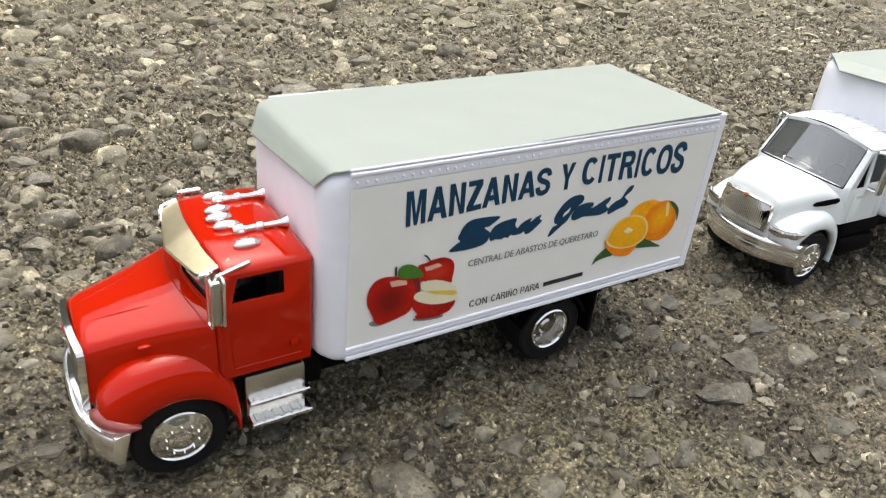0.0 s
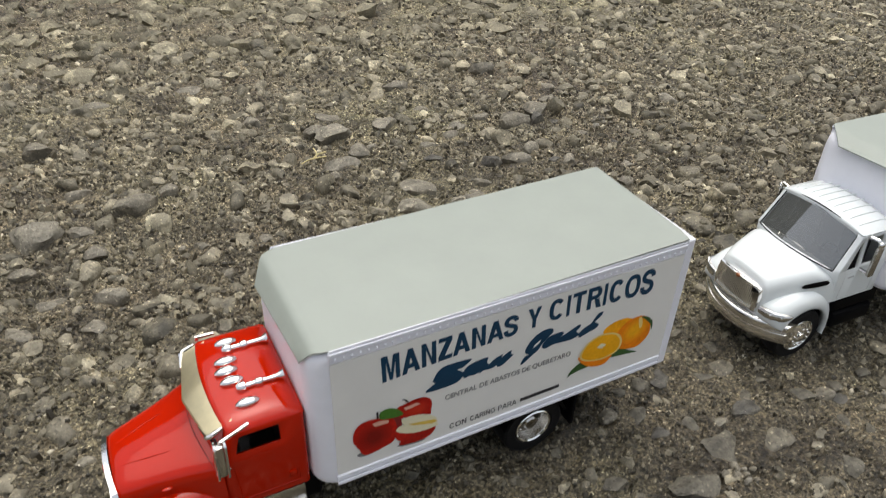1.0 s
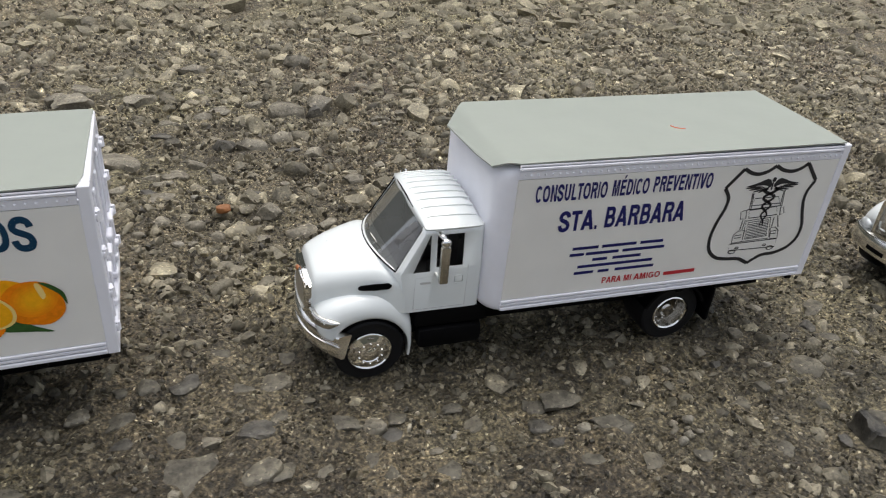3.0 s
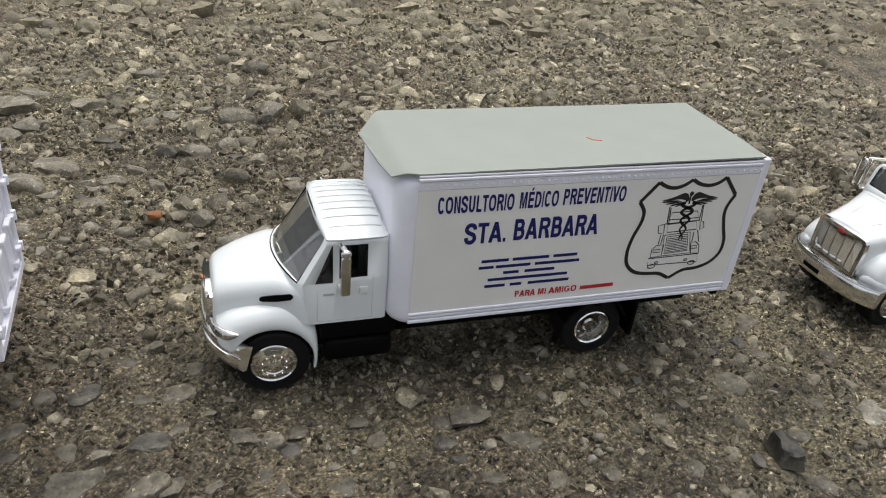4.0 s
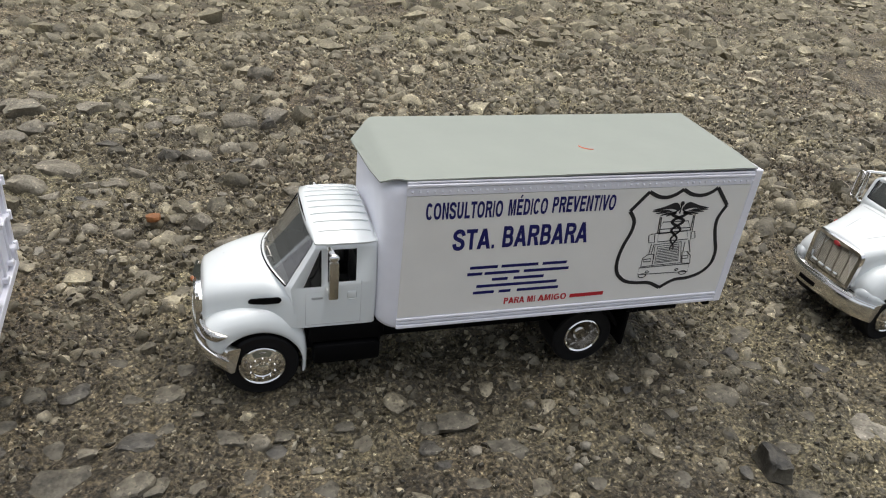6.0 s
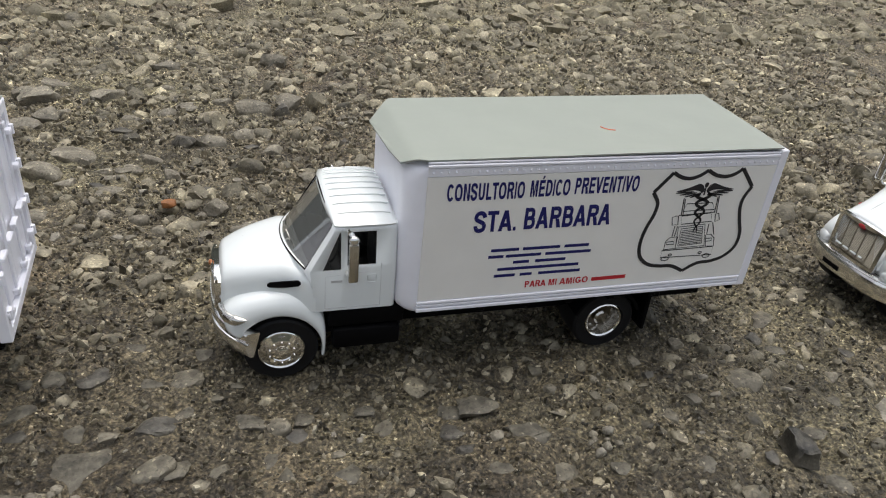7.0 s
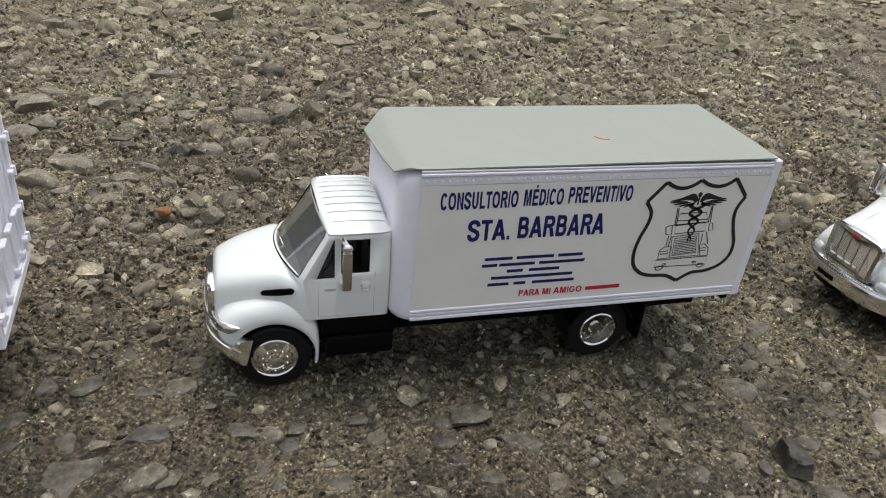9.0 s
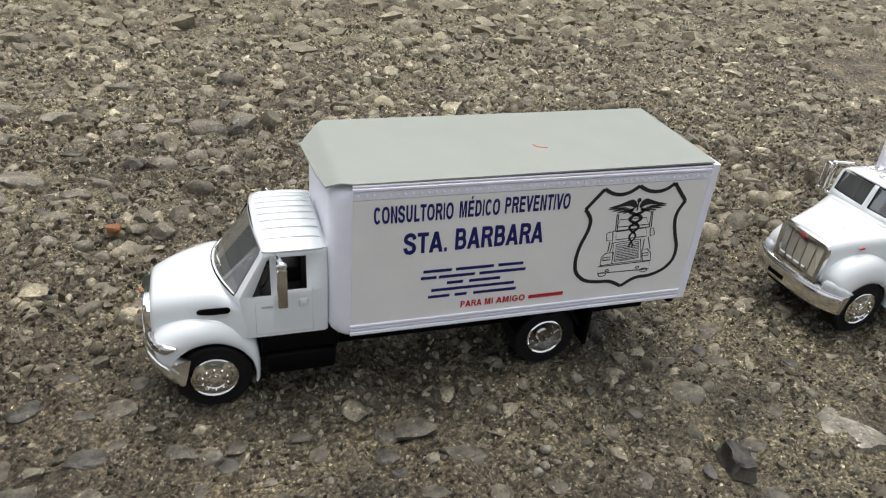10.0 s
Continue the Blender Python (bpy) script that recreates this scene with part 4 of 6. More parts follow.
def clinic_badge(st, y):
    """Black outline shield with winged staff and the front of a lorry drawn in line."""
    bm = bmesh.new()
    corners = [[(130.5, 76.1), (134.2, 74.2), (137.7, 73.7), (141.0, 74.6), (143.9, 76.5)], [(143.9, 76.5), (147.5, 74.6), (151.6, 73.9), (155.2, 74.8), (157.8, 76.7)], [(157.8, 76.7), (163.9, 69.5)],
               [(163.9, 69.5), (161.9, 65.4), (161.7, 61.5), (163.3, 56.0), (165.3, 50.4), (165.0, 45.0), (161.6, 41.2), (156.4, 39.3), (150.6, 38.8), (145.2, 35.8)],
               [(145.2, 35.8), (140.2, 38.3), (134.6, 38.8), (129.6, 40.0), (125.7, 43.6), (124.5, 49.0), (125.3, 55.0), (127.1, 60.5), (127.2, 65.0), (124.6, 68.9)], [(124.6, 68.9), (130.5, 76.1)]]
    for c in corners:
        stroke(bm, curve_points(c, 5) if len(c) > 2 else c, 1.4, y)
    part("shield_outline", bm, BLACK_INK, st, "black shield outline", smooth=0)
    for s in (-1, 1):
        bm = bmesh.new()
        flat(bm, curve_points([(145.0 + s * a, b) for a, b in ((0.5, 68.6), (0.6, 69.6), (1.6, 71.0), (3.0, 71.5), (4.6, 71.0), (7.6, 69.9), (11.6, 68.9), (8.6, 68.7), (5.0, 69.1), (2.4, 68.7), (1.2, 67.9))], 3, True), y)
        wing = part("printed_wing", bm, BLACK_INK, st, "black printed wing", smooth=0)
        for a, b, reach, turn in ((8.0, 68.4, 3.6, -2), (6.5, 67.8, 3.4, -6), (5.0, 67.2, 2.9, -11), (3.7, 66.9, 2.0, -20), (2.4, 67.2, 1.4, -36)):
            bm = bmesh.new()
            flat(bm, oval(145.0 + s * a, b, reach, 0.36, s * turn, 16), y)
            part("feather", bm, BLACK_INK, st, "", smooth=0)
    w = 0.36

    def drawn(pts, width, closed=True, name="drawn_outline"):
        bm = bmesh.new()
        stroke(bm, pts, width, y, closed)
        part(name, bm, BLACK_INK, st, "", smooth=0)
    bm = bmesh.new()
    flat(bm, oval(144.9, 71.0, 0.8, 0.95), y)
    part("staff_knob", bm, BLACK_INK, st, "", smooth=0)
    drawn([(144.8, 70.5), (144.9, 67.0)], 0.6, False, "staff")
    for s in (-1, 1):
        coil = []
        for k in range(61):
            f = k / 60
            coil.append((144.9 + 0.8 * f + s * (2.9 - 2.3 * f) * math.sin(0.5 + 4.4 * math.pi * f ** 0.85), 67.6 - 15.4 * f))
        drawn(coil, (1.25, 1.0, 0.45), False, "coiled_snake")
    for pts in ([(139.1, 63.9), (149.4, 63.9), (151.1, 61.1), (138.3, 61.0)], [(138.4, 59.1), (150.2, 59.8), (151.5, 56.3), (139.1, 55.8)], [(138.4, 54.7), (149.1, 55.3), (151.5, 46.2), (139.5, 45.9)], [(139.7, 53.9), (148.4, 54.4), (150.1, 47.4), (140.4, 46.8)], [(134.2, 45.2), (155.4, 45.6), (155.8, 42.1), (134.5, 42.3)],
                [(134.9, 45.6), (134.7, 49.1), (136.2, 50.6), (139.2, 50.7), (139.5, 45.9)], [(152.1, 46.0), (150.8, 50.7), (152.9, 50.9), (154.8, 49.2), (155.6, 45.8)], [(135.2, 48.7), (138.2, 48.9), (138.4, 47.7), (135.5, 47.7)], [(151.1, 49.1), (153.7, 49.3), (154.0, 48.1), (151.4, 48.0)], [(134.7, 58.7), (136.0, 59.2), (137.1, 59.2), (137.8, 55.7), (135.5, 55.7)], [(152.1, 59.3), (153.5, 59.4), (154.5, 56.8), (152.9, 56.1)]):
        drawn(pts, w)
    for pts in ([(137.1, 59.4), (151.9, 60.0)], [(137.3, 66.2), (138.1, 59.3)], [(137.9, 66.0), (138.8, 59.3)], [(151.0, 66.2), (151.5, 60.0)], [(151.4, 66.5), (152.4, 59.7)], [(136.8, 55.2), (136.8, 51.0)], [(137.9, 55.1), (137.8, 50.9)], [(152.1, 55.9), (154.2, 50.7)], [(150.7, 55.2), (151.1, 50.9)]):
        drawn(pts, w, False)
    for k in range(9):
        f = (k + 0.7) / 9.4
        drawn([(140.1 + 0.7 * f, 53.5 - 6.6 * f), (148.3 + 1.6 * f, 54.0 - 6.6 * f)], 0.3, False)
    for x, z, rx, rz in ((136.4, 41.7, 1.5, 0.8), (153.6, 41.8, 1.5, 0.8), (138.1, 43.2, 0.7, 0.4), (150.6, 43.3, 0.7, 0.4)):
        drawn(oval(x, z, rx, rz), w)


# ---- trucks with the tall cab, visor and split windscreen ----
def tall_cab_truck(m, paint, lens, name_label, printed):
    t = thing("toy_box_truck", name_label, "toy truck", m, "toy trucks in a row")
    levels = [(22.2, 28.0), (22.4, 46.5), (22.3, 49.8), (21.9, 56.3), (20.9, 58.2)]
    front = [(12, 30, 1.0, 0), (10.2, 47.6, 3.2, 0.5), (10.8, 49.8, 3.0, 0.5), (13.2, 58.0, 2.6, 0.8), (13.8, 59.2, 2.4, 0.8)]
    side = [[15.0, 14.4, 14.8, 16.4, 17.0], [17.2, 17.2, 17.2, 18.8, 18.8], [30.3, 30.3, 30.3, 30.3, 30.3], [35.6, 35.6, 35.6, 35.4, 35.2], [37.0, 37.0, 37.0, 36.8, 36.4]]
    fy = [0, 0.06, 0.25, 0.5, 0.75, 0.9, 0.985]
    nf = len(fy)
    cab = cab_shell(t, paint, front, side, levels, 38.0, {"windshield": (1, nf - 2, 2, 4), "side_window": (nf + 1, nf + 2, 2, 3)}, fy)
    cab_inside(cab, 48.5, 59, 12, 37.5, 20)
    bm = bmesh.new()
    rings = []
    for x, dz, g in ((13.9, -0.2, 0.97), (14.3, 0.2, 0.985), (15.4, 0.5, 1.0), (20, 0.9, 1.0), (28, 1.1, 1.0), (33.5, 0.9, 1.0), (36.0, 0.3, 1.0), (37.4, -0.9, 0.985), (38.1, -2.8, 0.965)):
        row = []
        for k in range(29):
            f = math.sin(math.pi * (k / 28 - 0.5))
            row.append((x + 2.2 * f * f * max(0, 1 - (x - 13.4) / 12), f * 21.7 * g, 56.8 + dz * (1 - f ** 6) + 2.6 * (1 - abs(f) ** 7) ** 0.5 + 0.7 * (1 - f * f)))
        rings.append(row + [(p[0], p[1] * 0.96, p[2] - 1.1) for p in row[::-1]])
    loft(bm, rings)
    part("cab_roof", bm, paint, t, "", smooth=50)
    # drop visor over the windscreen
    if printed:
        bm = bmesh.new()
        rings = []
        for f in (-1.0, -0.97, -0.75, -0.5, -0.25, -0.03, 0.03, 0.25, 0.5, 0.75, 0.97, 1.0):
            q = abs(f)
            xl, zl, xt, zt = 7.4 + 3.4 * q, 55.6 + 1.2 * q, 14.2 + 2.2 * q, 60.0 - 0.7 * q
            rings.append([(xt + 2, f * 18.2, zt + 0.5), (xt, f * 18.3, zt), (xl + 0.3, f * 18.8, zl + 0.2), (xl, f * 18.8, zl - 0.4), (xl + 0.4, f * 18.8, zl - 0.6), (xt + 0.3, f * 18.3, zt - 0.9), (xt + 2, f * 18.2, zt - 0.5)])
        loft(bm, rings)
        visor = part("sun_visor", bm, GOLD, t, "pale gold drop visor", smooth=25)
        for s in (-1, 1):
            bm = bmesh.new()
            tube(bm, curve_points([(9.7, s * 13.2, 56.1), (10.6, s * 17.2, 56.5), (11.2, s * 18.9, 56.9), (13.2, s * 19.1, 57.9), (15.4, s * 18.9, 58.9)], 3), [0.25, 0.4, 0.55, 0.7, 0.8, 0.85, 0.9, 0.9, 0.85, 0.8, 0.7, 0.6, 0.5][:13], 8)
            part("visor_corner", bm, CHROME, visor, "bright chrome corner")
    for yy, x in ((13.2, 22.9), (4.2, 20.9), (-0.2, 20.0), (-4.8, 20.6), (-14.4, 22.7)):
        bm = bmesh.new()
        ellipsoid(bm, (x + 1.2, yy, 61.6 - 0.0035 * yy * yy), (3.5, 1.75, 1.4))
        block(bm, x, x + 2.4, yy - 0.8, yy + 0.8, 59.0, 61.2, 0.3, 1)
        part("roof_lamp", bm, CHROME, t, "small chrome bullet lamp")
    for yy in (9.2, -8.6):
        bm = bmesh.new()
        tube(bm, [(x + 2.2, yy, 61.7) for x in (20.0, 21.0, 22.5, 23.0, 25.4, 26.0, 27.4, 28, 31, 32.4, 33.6, 34.0)], [0.9, 1.6, 1.6, 0.95, 0.9, 1.35, 1.35, 0.8, 0.8, 0.95, 1.6, 1.8], 12)
        block(bm, 22.8, 24.6, yy - 0.7, yy + 0.7, 59.4, 61.4, 0.2, 1)
        block(bm, 32.6, 33.8, yy - 0.5, yy + 0.5, 59.2, 61.4, 0.2, 1)
        part("air_horn", bm, CHROME, t, "chrome trumpet air horn")
    h = hood(t, paint, [(-15.8, 12.2, 39.4, 24), (-15.3, 12.8, 40.6, 24), (-13.4, 13.5, 41.7, 25), (-6, 15.2, 43.6, 27), (1, 17.2, 45.2, 29), (7, 19.4, 46.6, 29), (13, 21.8, 47.8, 29)],
             [(0, 0.5), (0.2, 0.35), (0.42, 0.1), (0.5, -0.05), (0.66, -0.5), (0.82, -1.1), (0.92, -2.0), (0.98, -3.4), (1.0, -5.5), (1.02, -10)])
    bm = bmesh.new()
    for s in (-1, 1):
        tube(bm, [(-13, s * 4.6, 42.0), (-6, s * 6.4, 43.75), (1, s * 8.2, 45.3)], [0.05, 0.2, 0.05], 6)
    # on white paint the crease's shade is drawn in grey
    part("hood_crease", bm, paint if printed else SEAM_BADGE_GREY, h)
    # hood is closed here: a coloured bar stands in for the gap's shade
    bm = bmesh.new()
    tube(bm, [(8.2 + 3.0 * f * f, f * 20.4, 46.95 - 1.3 * f * f * abs(f) - 0.9 * f ** 8 + 0.35 * (1 - abs(f))) for f in np.linspace(-0.98, 0.98, 25)], 0.14, 6)
    part("hood_gap", bm, GAP_SHADE if printed else SEAM_BADGE_GREY, h)
    arch = [(-11.8, 19.6, -15.8, 22.0), (-10.0, 22.6, -16.2, 28.0), (-6.0, 25.4, -11.5, 33.6), (-1.2, 26.8, -4.0, 36.6), (3.8, 26.4, 4.4, 36.6), (9.0, 23.8, 10.4, 33.6), (12.8, 19.0, 15.0, 27.0), (14.4, 14.4, 16.6, 18.5), (14.6, 11.6, 16.8, 11.4)]
    arch = [(a + 2.4, b - 1.5 * min(1.0, max(0.0, (b - 14) / 8)), c + 1.8, d) for a, b, c, d in arch]
    for s in (-1, 1):
        fender(t, paint, arch, s, 23.2)
        path = [(-14.6, s * 15.4, 23.6), (-14.2, s * 17.4, 23.6), (-13.2, s * 19.6, 23.4), (-11.2, s * 21.6, 22.9), (-8.8, s * 22.8, 22.3), (-6.2, s * 23.4, 21.9)]
        lamp = part("headlight", swept_lamp(path, (1.2, 2.5, 2.8, 2.4, 1.5, 0.2), 2.3), lens, t, "swept-back headlight lens", smooth=60)
        bm = bmesh.new()
        ellipsoid(bm, (-13.6, s * 20.4, 23.8), (1.5, 1.4, 1.1))
        part("lamp_reflector", bm, SATIN, lamp)
        bm = bmesh.new()
        ellipsoid(bm, (-2.4, s * 16.7, 39.6), (1.6, 0.7, 0.5))
        part("marker_lamp", bm, RED if printed else RED_BADGE, t, "small oval marker lamp")
        arms = [[(12.9, s * 25.0, 58.6), (13.4, s * 24.8, 59.8), (22.0, s * 21.4, 59.9)], [(12.9, s * 24.8, 47.6), (13.4, s * 23.6, 45.6), (15.0, s * 22.0, 45.6)]]
        whole = not (printed and s > 0)
        framed_mirror(t, 12.6, s, 23.6, 26.7, 47.0, 59.6, arms if whole else [[(16.6, s * 20.8, 60.0), (22.0, s * 19.8, 60.6)]], whole)
        bm = bmesh.new()
        block(bm, 19.6, 36.6, min(s * 14, s * 20.8), max(s * 14, s * 20.8), 10.5, 25.6, 1.6, 2)
        tank = part("fuel_tank", bm, SATIN, t, "satin chrome tank with treads")
        for z0, z1, yo in ((17.0, 18.4, 23.2), (10.9, 12.4, 24.6)):
            bm = bmesh.new()
            block(bm, 20.2, 36.9, min(s * 19.6, s * yo), max(s * 19.6, s * yo), z0, z1, 0.3, 1)
            for k in range(6):
                block(bm, 21.4 + 2.5 * k, 23.0 + 2.5 * k, min(s * 20.6, s * (yo - 0.4)), max(s * 20.6, s * (yo - 0.4)), z1 - 0.1, z1 + 0.35, 0.1, 1)
            part("step", bm, CHROME, tank, "ribbed chrome step")
        bm = bmesh.new()
        block(bm, 31.4, 33.8, min(s * 22.2, s * 22.8), max(s * 22.2, s * 22.8), 33.2, 35.6, 0.5, 2)
        part("door_handle", bm, paint, cab)
        bm = bmesh.new()
        for a, b in (((17.0, 30.6), (34.6, 30.6)), ((34.6, 30.6), (34.6, 57)), ((17.0, 30.6), (16.0, 46))):
            tube(bm, [(a[0], s * 22.36, a[1]), (b[0], s * (22.36 if b[1] < 50 else 21.6), b[1])], 0.14, 4)
        part("door_seam", bm, paint, cab)
    bump = bumper(t, -19.0, 6.4, 25.0, 13.2, 21.6, 3.4)
    bm = bmesh.new()
    tube(bm, [(-18.9 + 6.4 * abs(f) ** 3.4, 25.0 * f, 21.5) for f in np.linspace(-0.99, 0.99, 33)], 0.42, 6)
    part("bumper_lip", bm, CHROME, bump, "bright chrome lip")
    # bumper is not cut: a black bar paints the slot's shade
    bm = bmesh.new()
    rings = []
    for f in np.linspace(0, 1, 7):
        y = 1.0 + 9.5 * f
        x = -19.0 + 6.4 * (y / 25.0) ** 3.4
        rings.append([(x - 0.75, y, 15.4), (x - 0.75, y, 17.3), (x + 0.6, y, 17.3), (x + 0.6, y, 15.4)])
    loft(bm, rings)
    part("bumper_slot", bm, BLACK, bump, "black bar standing in for the shaded slot")
    g = grille(t, lambda z: -17.4 + 0.05 * (z - 24), 11.8, 12.4, 23.2, 39.2, [-0.6, -0.2, 0.2, 0.6], [0.037 * k for k in range(1, 27)], "chrome radiator grille with fine mesh", 2.6, 0.22, 0.2, 1.4)
    bm = bmesh.new()
    ellipsoid(bm, (-17.3, 0, 38.4), (0.8, 2.2, 1.25))
    part("grille_badge", bm, RED_BADGE, g, "red oval badge")
    if not printed:
        # broken line of white bars, painting a chrome reflection along the mesh's lower edge
        for y0, y1, za, zb in ((10.4, 9.9, 29.2, 26.8), (9.2, 6.2, 26.2, 26.2), (4.6, 1.6, 26.2, 26.2), (0.2, -2.8, 26.2, 26.2), (-4.2, -5.8, 26.2, 26.2)):
            bm = bmesh.new()
            tube(bm, [(-18.0 + 0.0075 * y0 * y0, y0, za), (-18.0 + 0.0075 * y1 * y1, y1, zb)], 0.42, 6)
            part("reflection_dash", bm, WHITE, g)
    chassis(t)
    for s in (-1, 1):
        wheel(t, 3.0, s, False, 20.6 if printed else 22.2)
        wheel(t, 121.0, s, True)
    cargo_box(t)
    roof_sheet(t, [(47, -27.2), (42.5, -26.0), (37.2, -21.5), (36.6, 19), (41, 25.6), (47, 27.2), (174.4, 27.2), (173.0, -27.4)], lambda x: 82.3 + 0.010 * (x - 47) - 0.175 * max(0, 45 - x) - 1.16 * max(0, 41 - x), "greyish card roof bent down over the front edge")
    if printed:
        fruit_print(sticker(t))
    return t


def fruit_print(st):
    """Blue lettering with apples and oranges."""
    y = -27.47
    dy = 0.07
    for word, x0, x1, z0, z1 in (("MANZANAS", 60.0, 105.6, 64.5, 74.6), ("Y", 109.2, 114.2, 64.7, 74.9), ("CITRICOS", 117.2, 159.6, 65.0, 75.6)):
        heavy_word(word, x0, x1, z0, z1, y, NAVY, st, 1.0, arch=(58, 162, 0.2))
    lettering("CENTRAL DE ABASTOS DE QUERETARO", 81.0, 128.6, 47.9, 50.4, y, GREY_INK, st, 0.03)
    for word, x0, x1 in (("CON", 83.1, 89.3), ("CARIÑO", 90.7, 100.2), ("PARA", 101.4, 108.6)):
        heavy_word(word, x0, x1, 34.2, 36.5, y, BLACK_INK, st, 0.72)
    bm = bmesh.new()
    stroke(bm, [(110.0, 35.3), (125.8, 35.4)], 1.5, y)
    part("printed_bar", bm, BLACK_INK, st, "dark printed bar", smooth=0)
    for pts in ([(74.0, 54.7), (76.2, 56.5), (77.4, 57.2), (76.5, 58.1), (77.0, 59.6), (78.2, 61.7), (81.2, 63.1), (89.4, 62.5), (88.7, 61.2), (86.5, 59.9), (84.9, 59.7), (87.0, 57.9), (86.8, 56.0), (85.2, 54.5), (81.7, 54.0), (77.1, 54.1)],
                [(87.3, 55.4), (86.9, 57.2), (88.2, 59.5), (91.4, 60.6), (95.6, 60.7), (95.4, 58.7), (96.3, 57.3), (96.4, 55.3), (94.2, 55.6), (93.5, 54.9), (92.2, 55.3), (91.2, 54.9), (89.1, 55.3), (88.2, 55.0)],
                [(96.3, 55.4), (96.3, 57.3), (98.1, 58.9), (100.1, 59.6), (101.1, 59.7), (100.8, 58.6), (102.5, 59.6), (104.4, 60.2), (104.1, 58.8), (105.1, 58.1), (103.1, 56.3), (101.2, 55.0), (99.5, 54.9), (99.0, 55.9), (98.0, 55.4)],
                [(108.3, 52.5), (109.5, 55.1), (111.2, 55.6), (110.0, 56.4), (109.6, 58.1), (110.6, 60.3), (112.7, 62.6), (115.3, 64.0), (118.3, 64.1), (119.8, 63.1), (119.6, 61.6), (117.6, 59.9), (115.9, 58.2), (114.8, 56.3), (112.8, 54.9), (110.6, 53.3), (109.0, 52.2)],
                [(116.2, 56.7), (116.5, 58.7), (119.0, 60.7), (123.5, 60.8), (124.2, 59.6), (123.3, 58.8), (125.4, 59.4), (130.2, 61.4), (130.8, 60.1), (129.5, 58.6), (131.0, 57.2), (129.7, 56.2), (127.1, 55.8), (123.9, 56.1), (120.8, 56.4), (117.9, 55.8)],
                [(130.9, 55.5), (130.9, 57.6), (132.9, 59.2), (135.4, 60.1), (136.2, 61.5), (137.7, 63.4), (139.6, 63.7), (139.3, 62.2), (137.6, 60.9), (136.9, 60.1), (138.7, 58.5), (137.5, 57.0), (134.8, 56.4), (132.6, 55.6)]):
        bm = bmesh.new()
        flat(bm, curve_points(pts, 3, True), y)
        part("brush_letter", bm, NAVY, st, "dark blue brush script letter", smooth=0)
    bm = bmesh.new()
    flat(bm, [(112.6, 57.7), (113.0, 59.1), (115.3, 60.6), (114.8, 59.1)], y - 0.03)
    part("letter_gap", bm, STICKER, st, smooth=0)

    def print_patch(name, shapes, mat, lift, label=""):
        bm = bmesh.new()
        for pts in shapes:
            flat(bm, pts, y - lift * dy)
        return part(name, bm, mat, st, label, smooth=0)
    def graded(name, cx, cz, rx, rz, turn, c0, c1, steps, lift):
        for k in range(steps):
            f = (k + 1) / steps
            tone = material(name + "_tone", [p + (q - p) * f for p, q in zip(c0, c1)], 0.4, vary=0.12, scale=600, spec=0.2)
            print_patch(name, [oval(cx, cz, rx * (1 - 0.75 * k / steps), rz * (1 - 0.75 * k / steps), turn)], tone, lift + 0.1 * k)
    apple = [(50.2, 45.6), (50.7, 48.5), (52.3, 50.7), (54.9, 51.3), (57.6, 50.9), (60.7, 50.1), (63.2, 48.5), (64.4, 45.0), (64.1, 40.9), (63.0, 38.4), (59.7, 37.3), (56.0, 36.6), (53.6, 37.0), (52.3, 39.1), (52.2, 40.5), (50.6, 43.1)]
    apple2 = [(63.7, 50.0), (64.9, 52.4), (67.2, 52.8), (70.2, 53.4), (73.4, 53.1), (75.8, 51.4), (76.4, 48.8), (76.1, 45.7), (75.9, 44.6), (72.9, 46.0), (67.6, 47.3), (64.9, 47.0)]
    print_patch("print_shade", [curve_points([(51.1, 37.9), (53.5, 38.4), (57.2, 36.9), (54.8, 36.3), (52.4, 36.6)], 3, True), oval(69.5, 34.6, 5.0, 0.8, -8)], GREY_INK, 0.6)
    print_patch("apple_print", [curve_points(apple2, 4, True)], APPLE, 1, "printed red apples")
    print_patch("apple_print", [oval(64.4, 46.4, 1.6, 4.6, 10)], APPLE_DARK, 1.6)
    print_patch("apple_print", [curve_points(apple, 4, True)], APPLE, 2, "printed red apple")
    graded("apple_shade", 56.9, 43.6, 6.0, 6.2, 12, (0.42, 0.012, 0.006), (0.21, 0.008, 0.005), 5, 2.05)
    graded("apple_shade", 70.6, 49.0, 4.6, 3.2, -8, (0.42, 0.012, 0.006), (0.55, 0.03, 0.012), 3, 1.7)
    print_patch("apple_shine", [[(56.5, 49.6), (58.9, 49.6), (61.7, 48.7), (61.8, 47.5), (57.2, 47.8)], [(66.7, 51.6), (71.0, 51.9), (72.4, 50.9), (69.3, 50.3), (67.4, 50.3)]], APPLE_SHINE, 3)
    print_patch("apple_print", [curve_points([(63.9, 43.1), (68.2, 41.2), (77.4, 38.8), (76.5, 35.6), (73.3, 34.5), (70.1, 34.5), (66.1, 35.2), (65.1, 36.4), (65.7, 36.9), (64.0, 39.6)], 4, True)], APPLE, 3, "printed cut apple")
    print_patch("apple_flesh", [curve_points([(66.3, 45.2), (66.4, 46.9), (69.6, 47.0), (73.5, 45.8), (77.0, 43.4), (78.2, 41.4), (78.1, 39.7), (74.6, 41.4), (68.0, 43.4)], 4, True), curve_points([(64.1, 43.0), (66.0, 44.3), (69.9, 43.1), (78.5, 39.4), (76.9, 38.4), (73.6, 38.4), (69.6, 39.2), (65.7, 41.1)], 4, True)], APPLE_LIGHT, 4, "printed cut apple flesh")
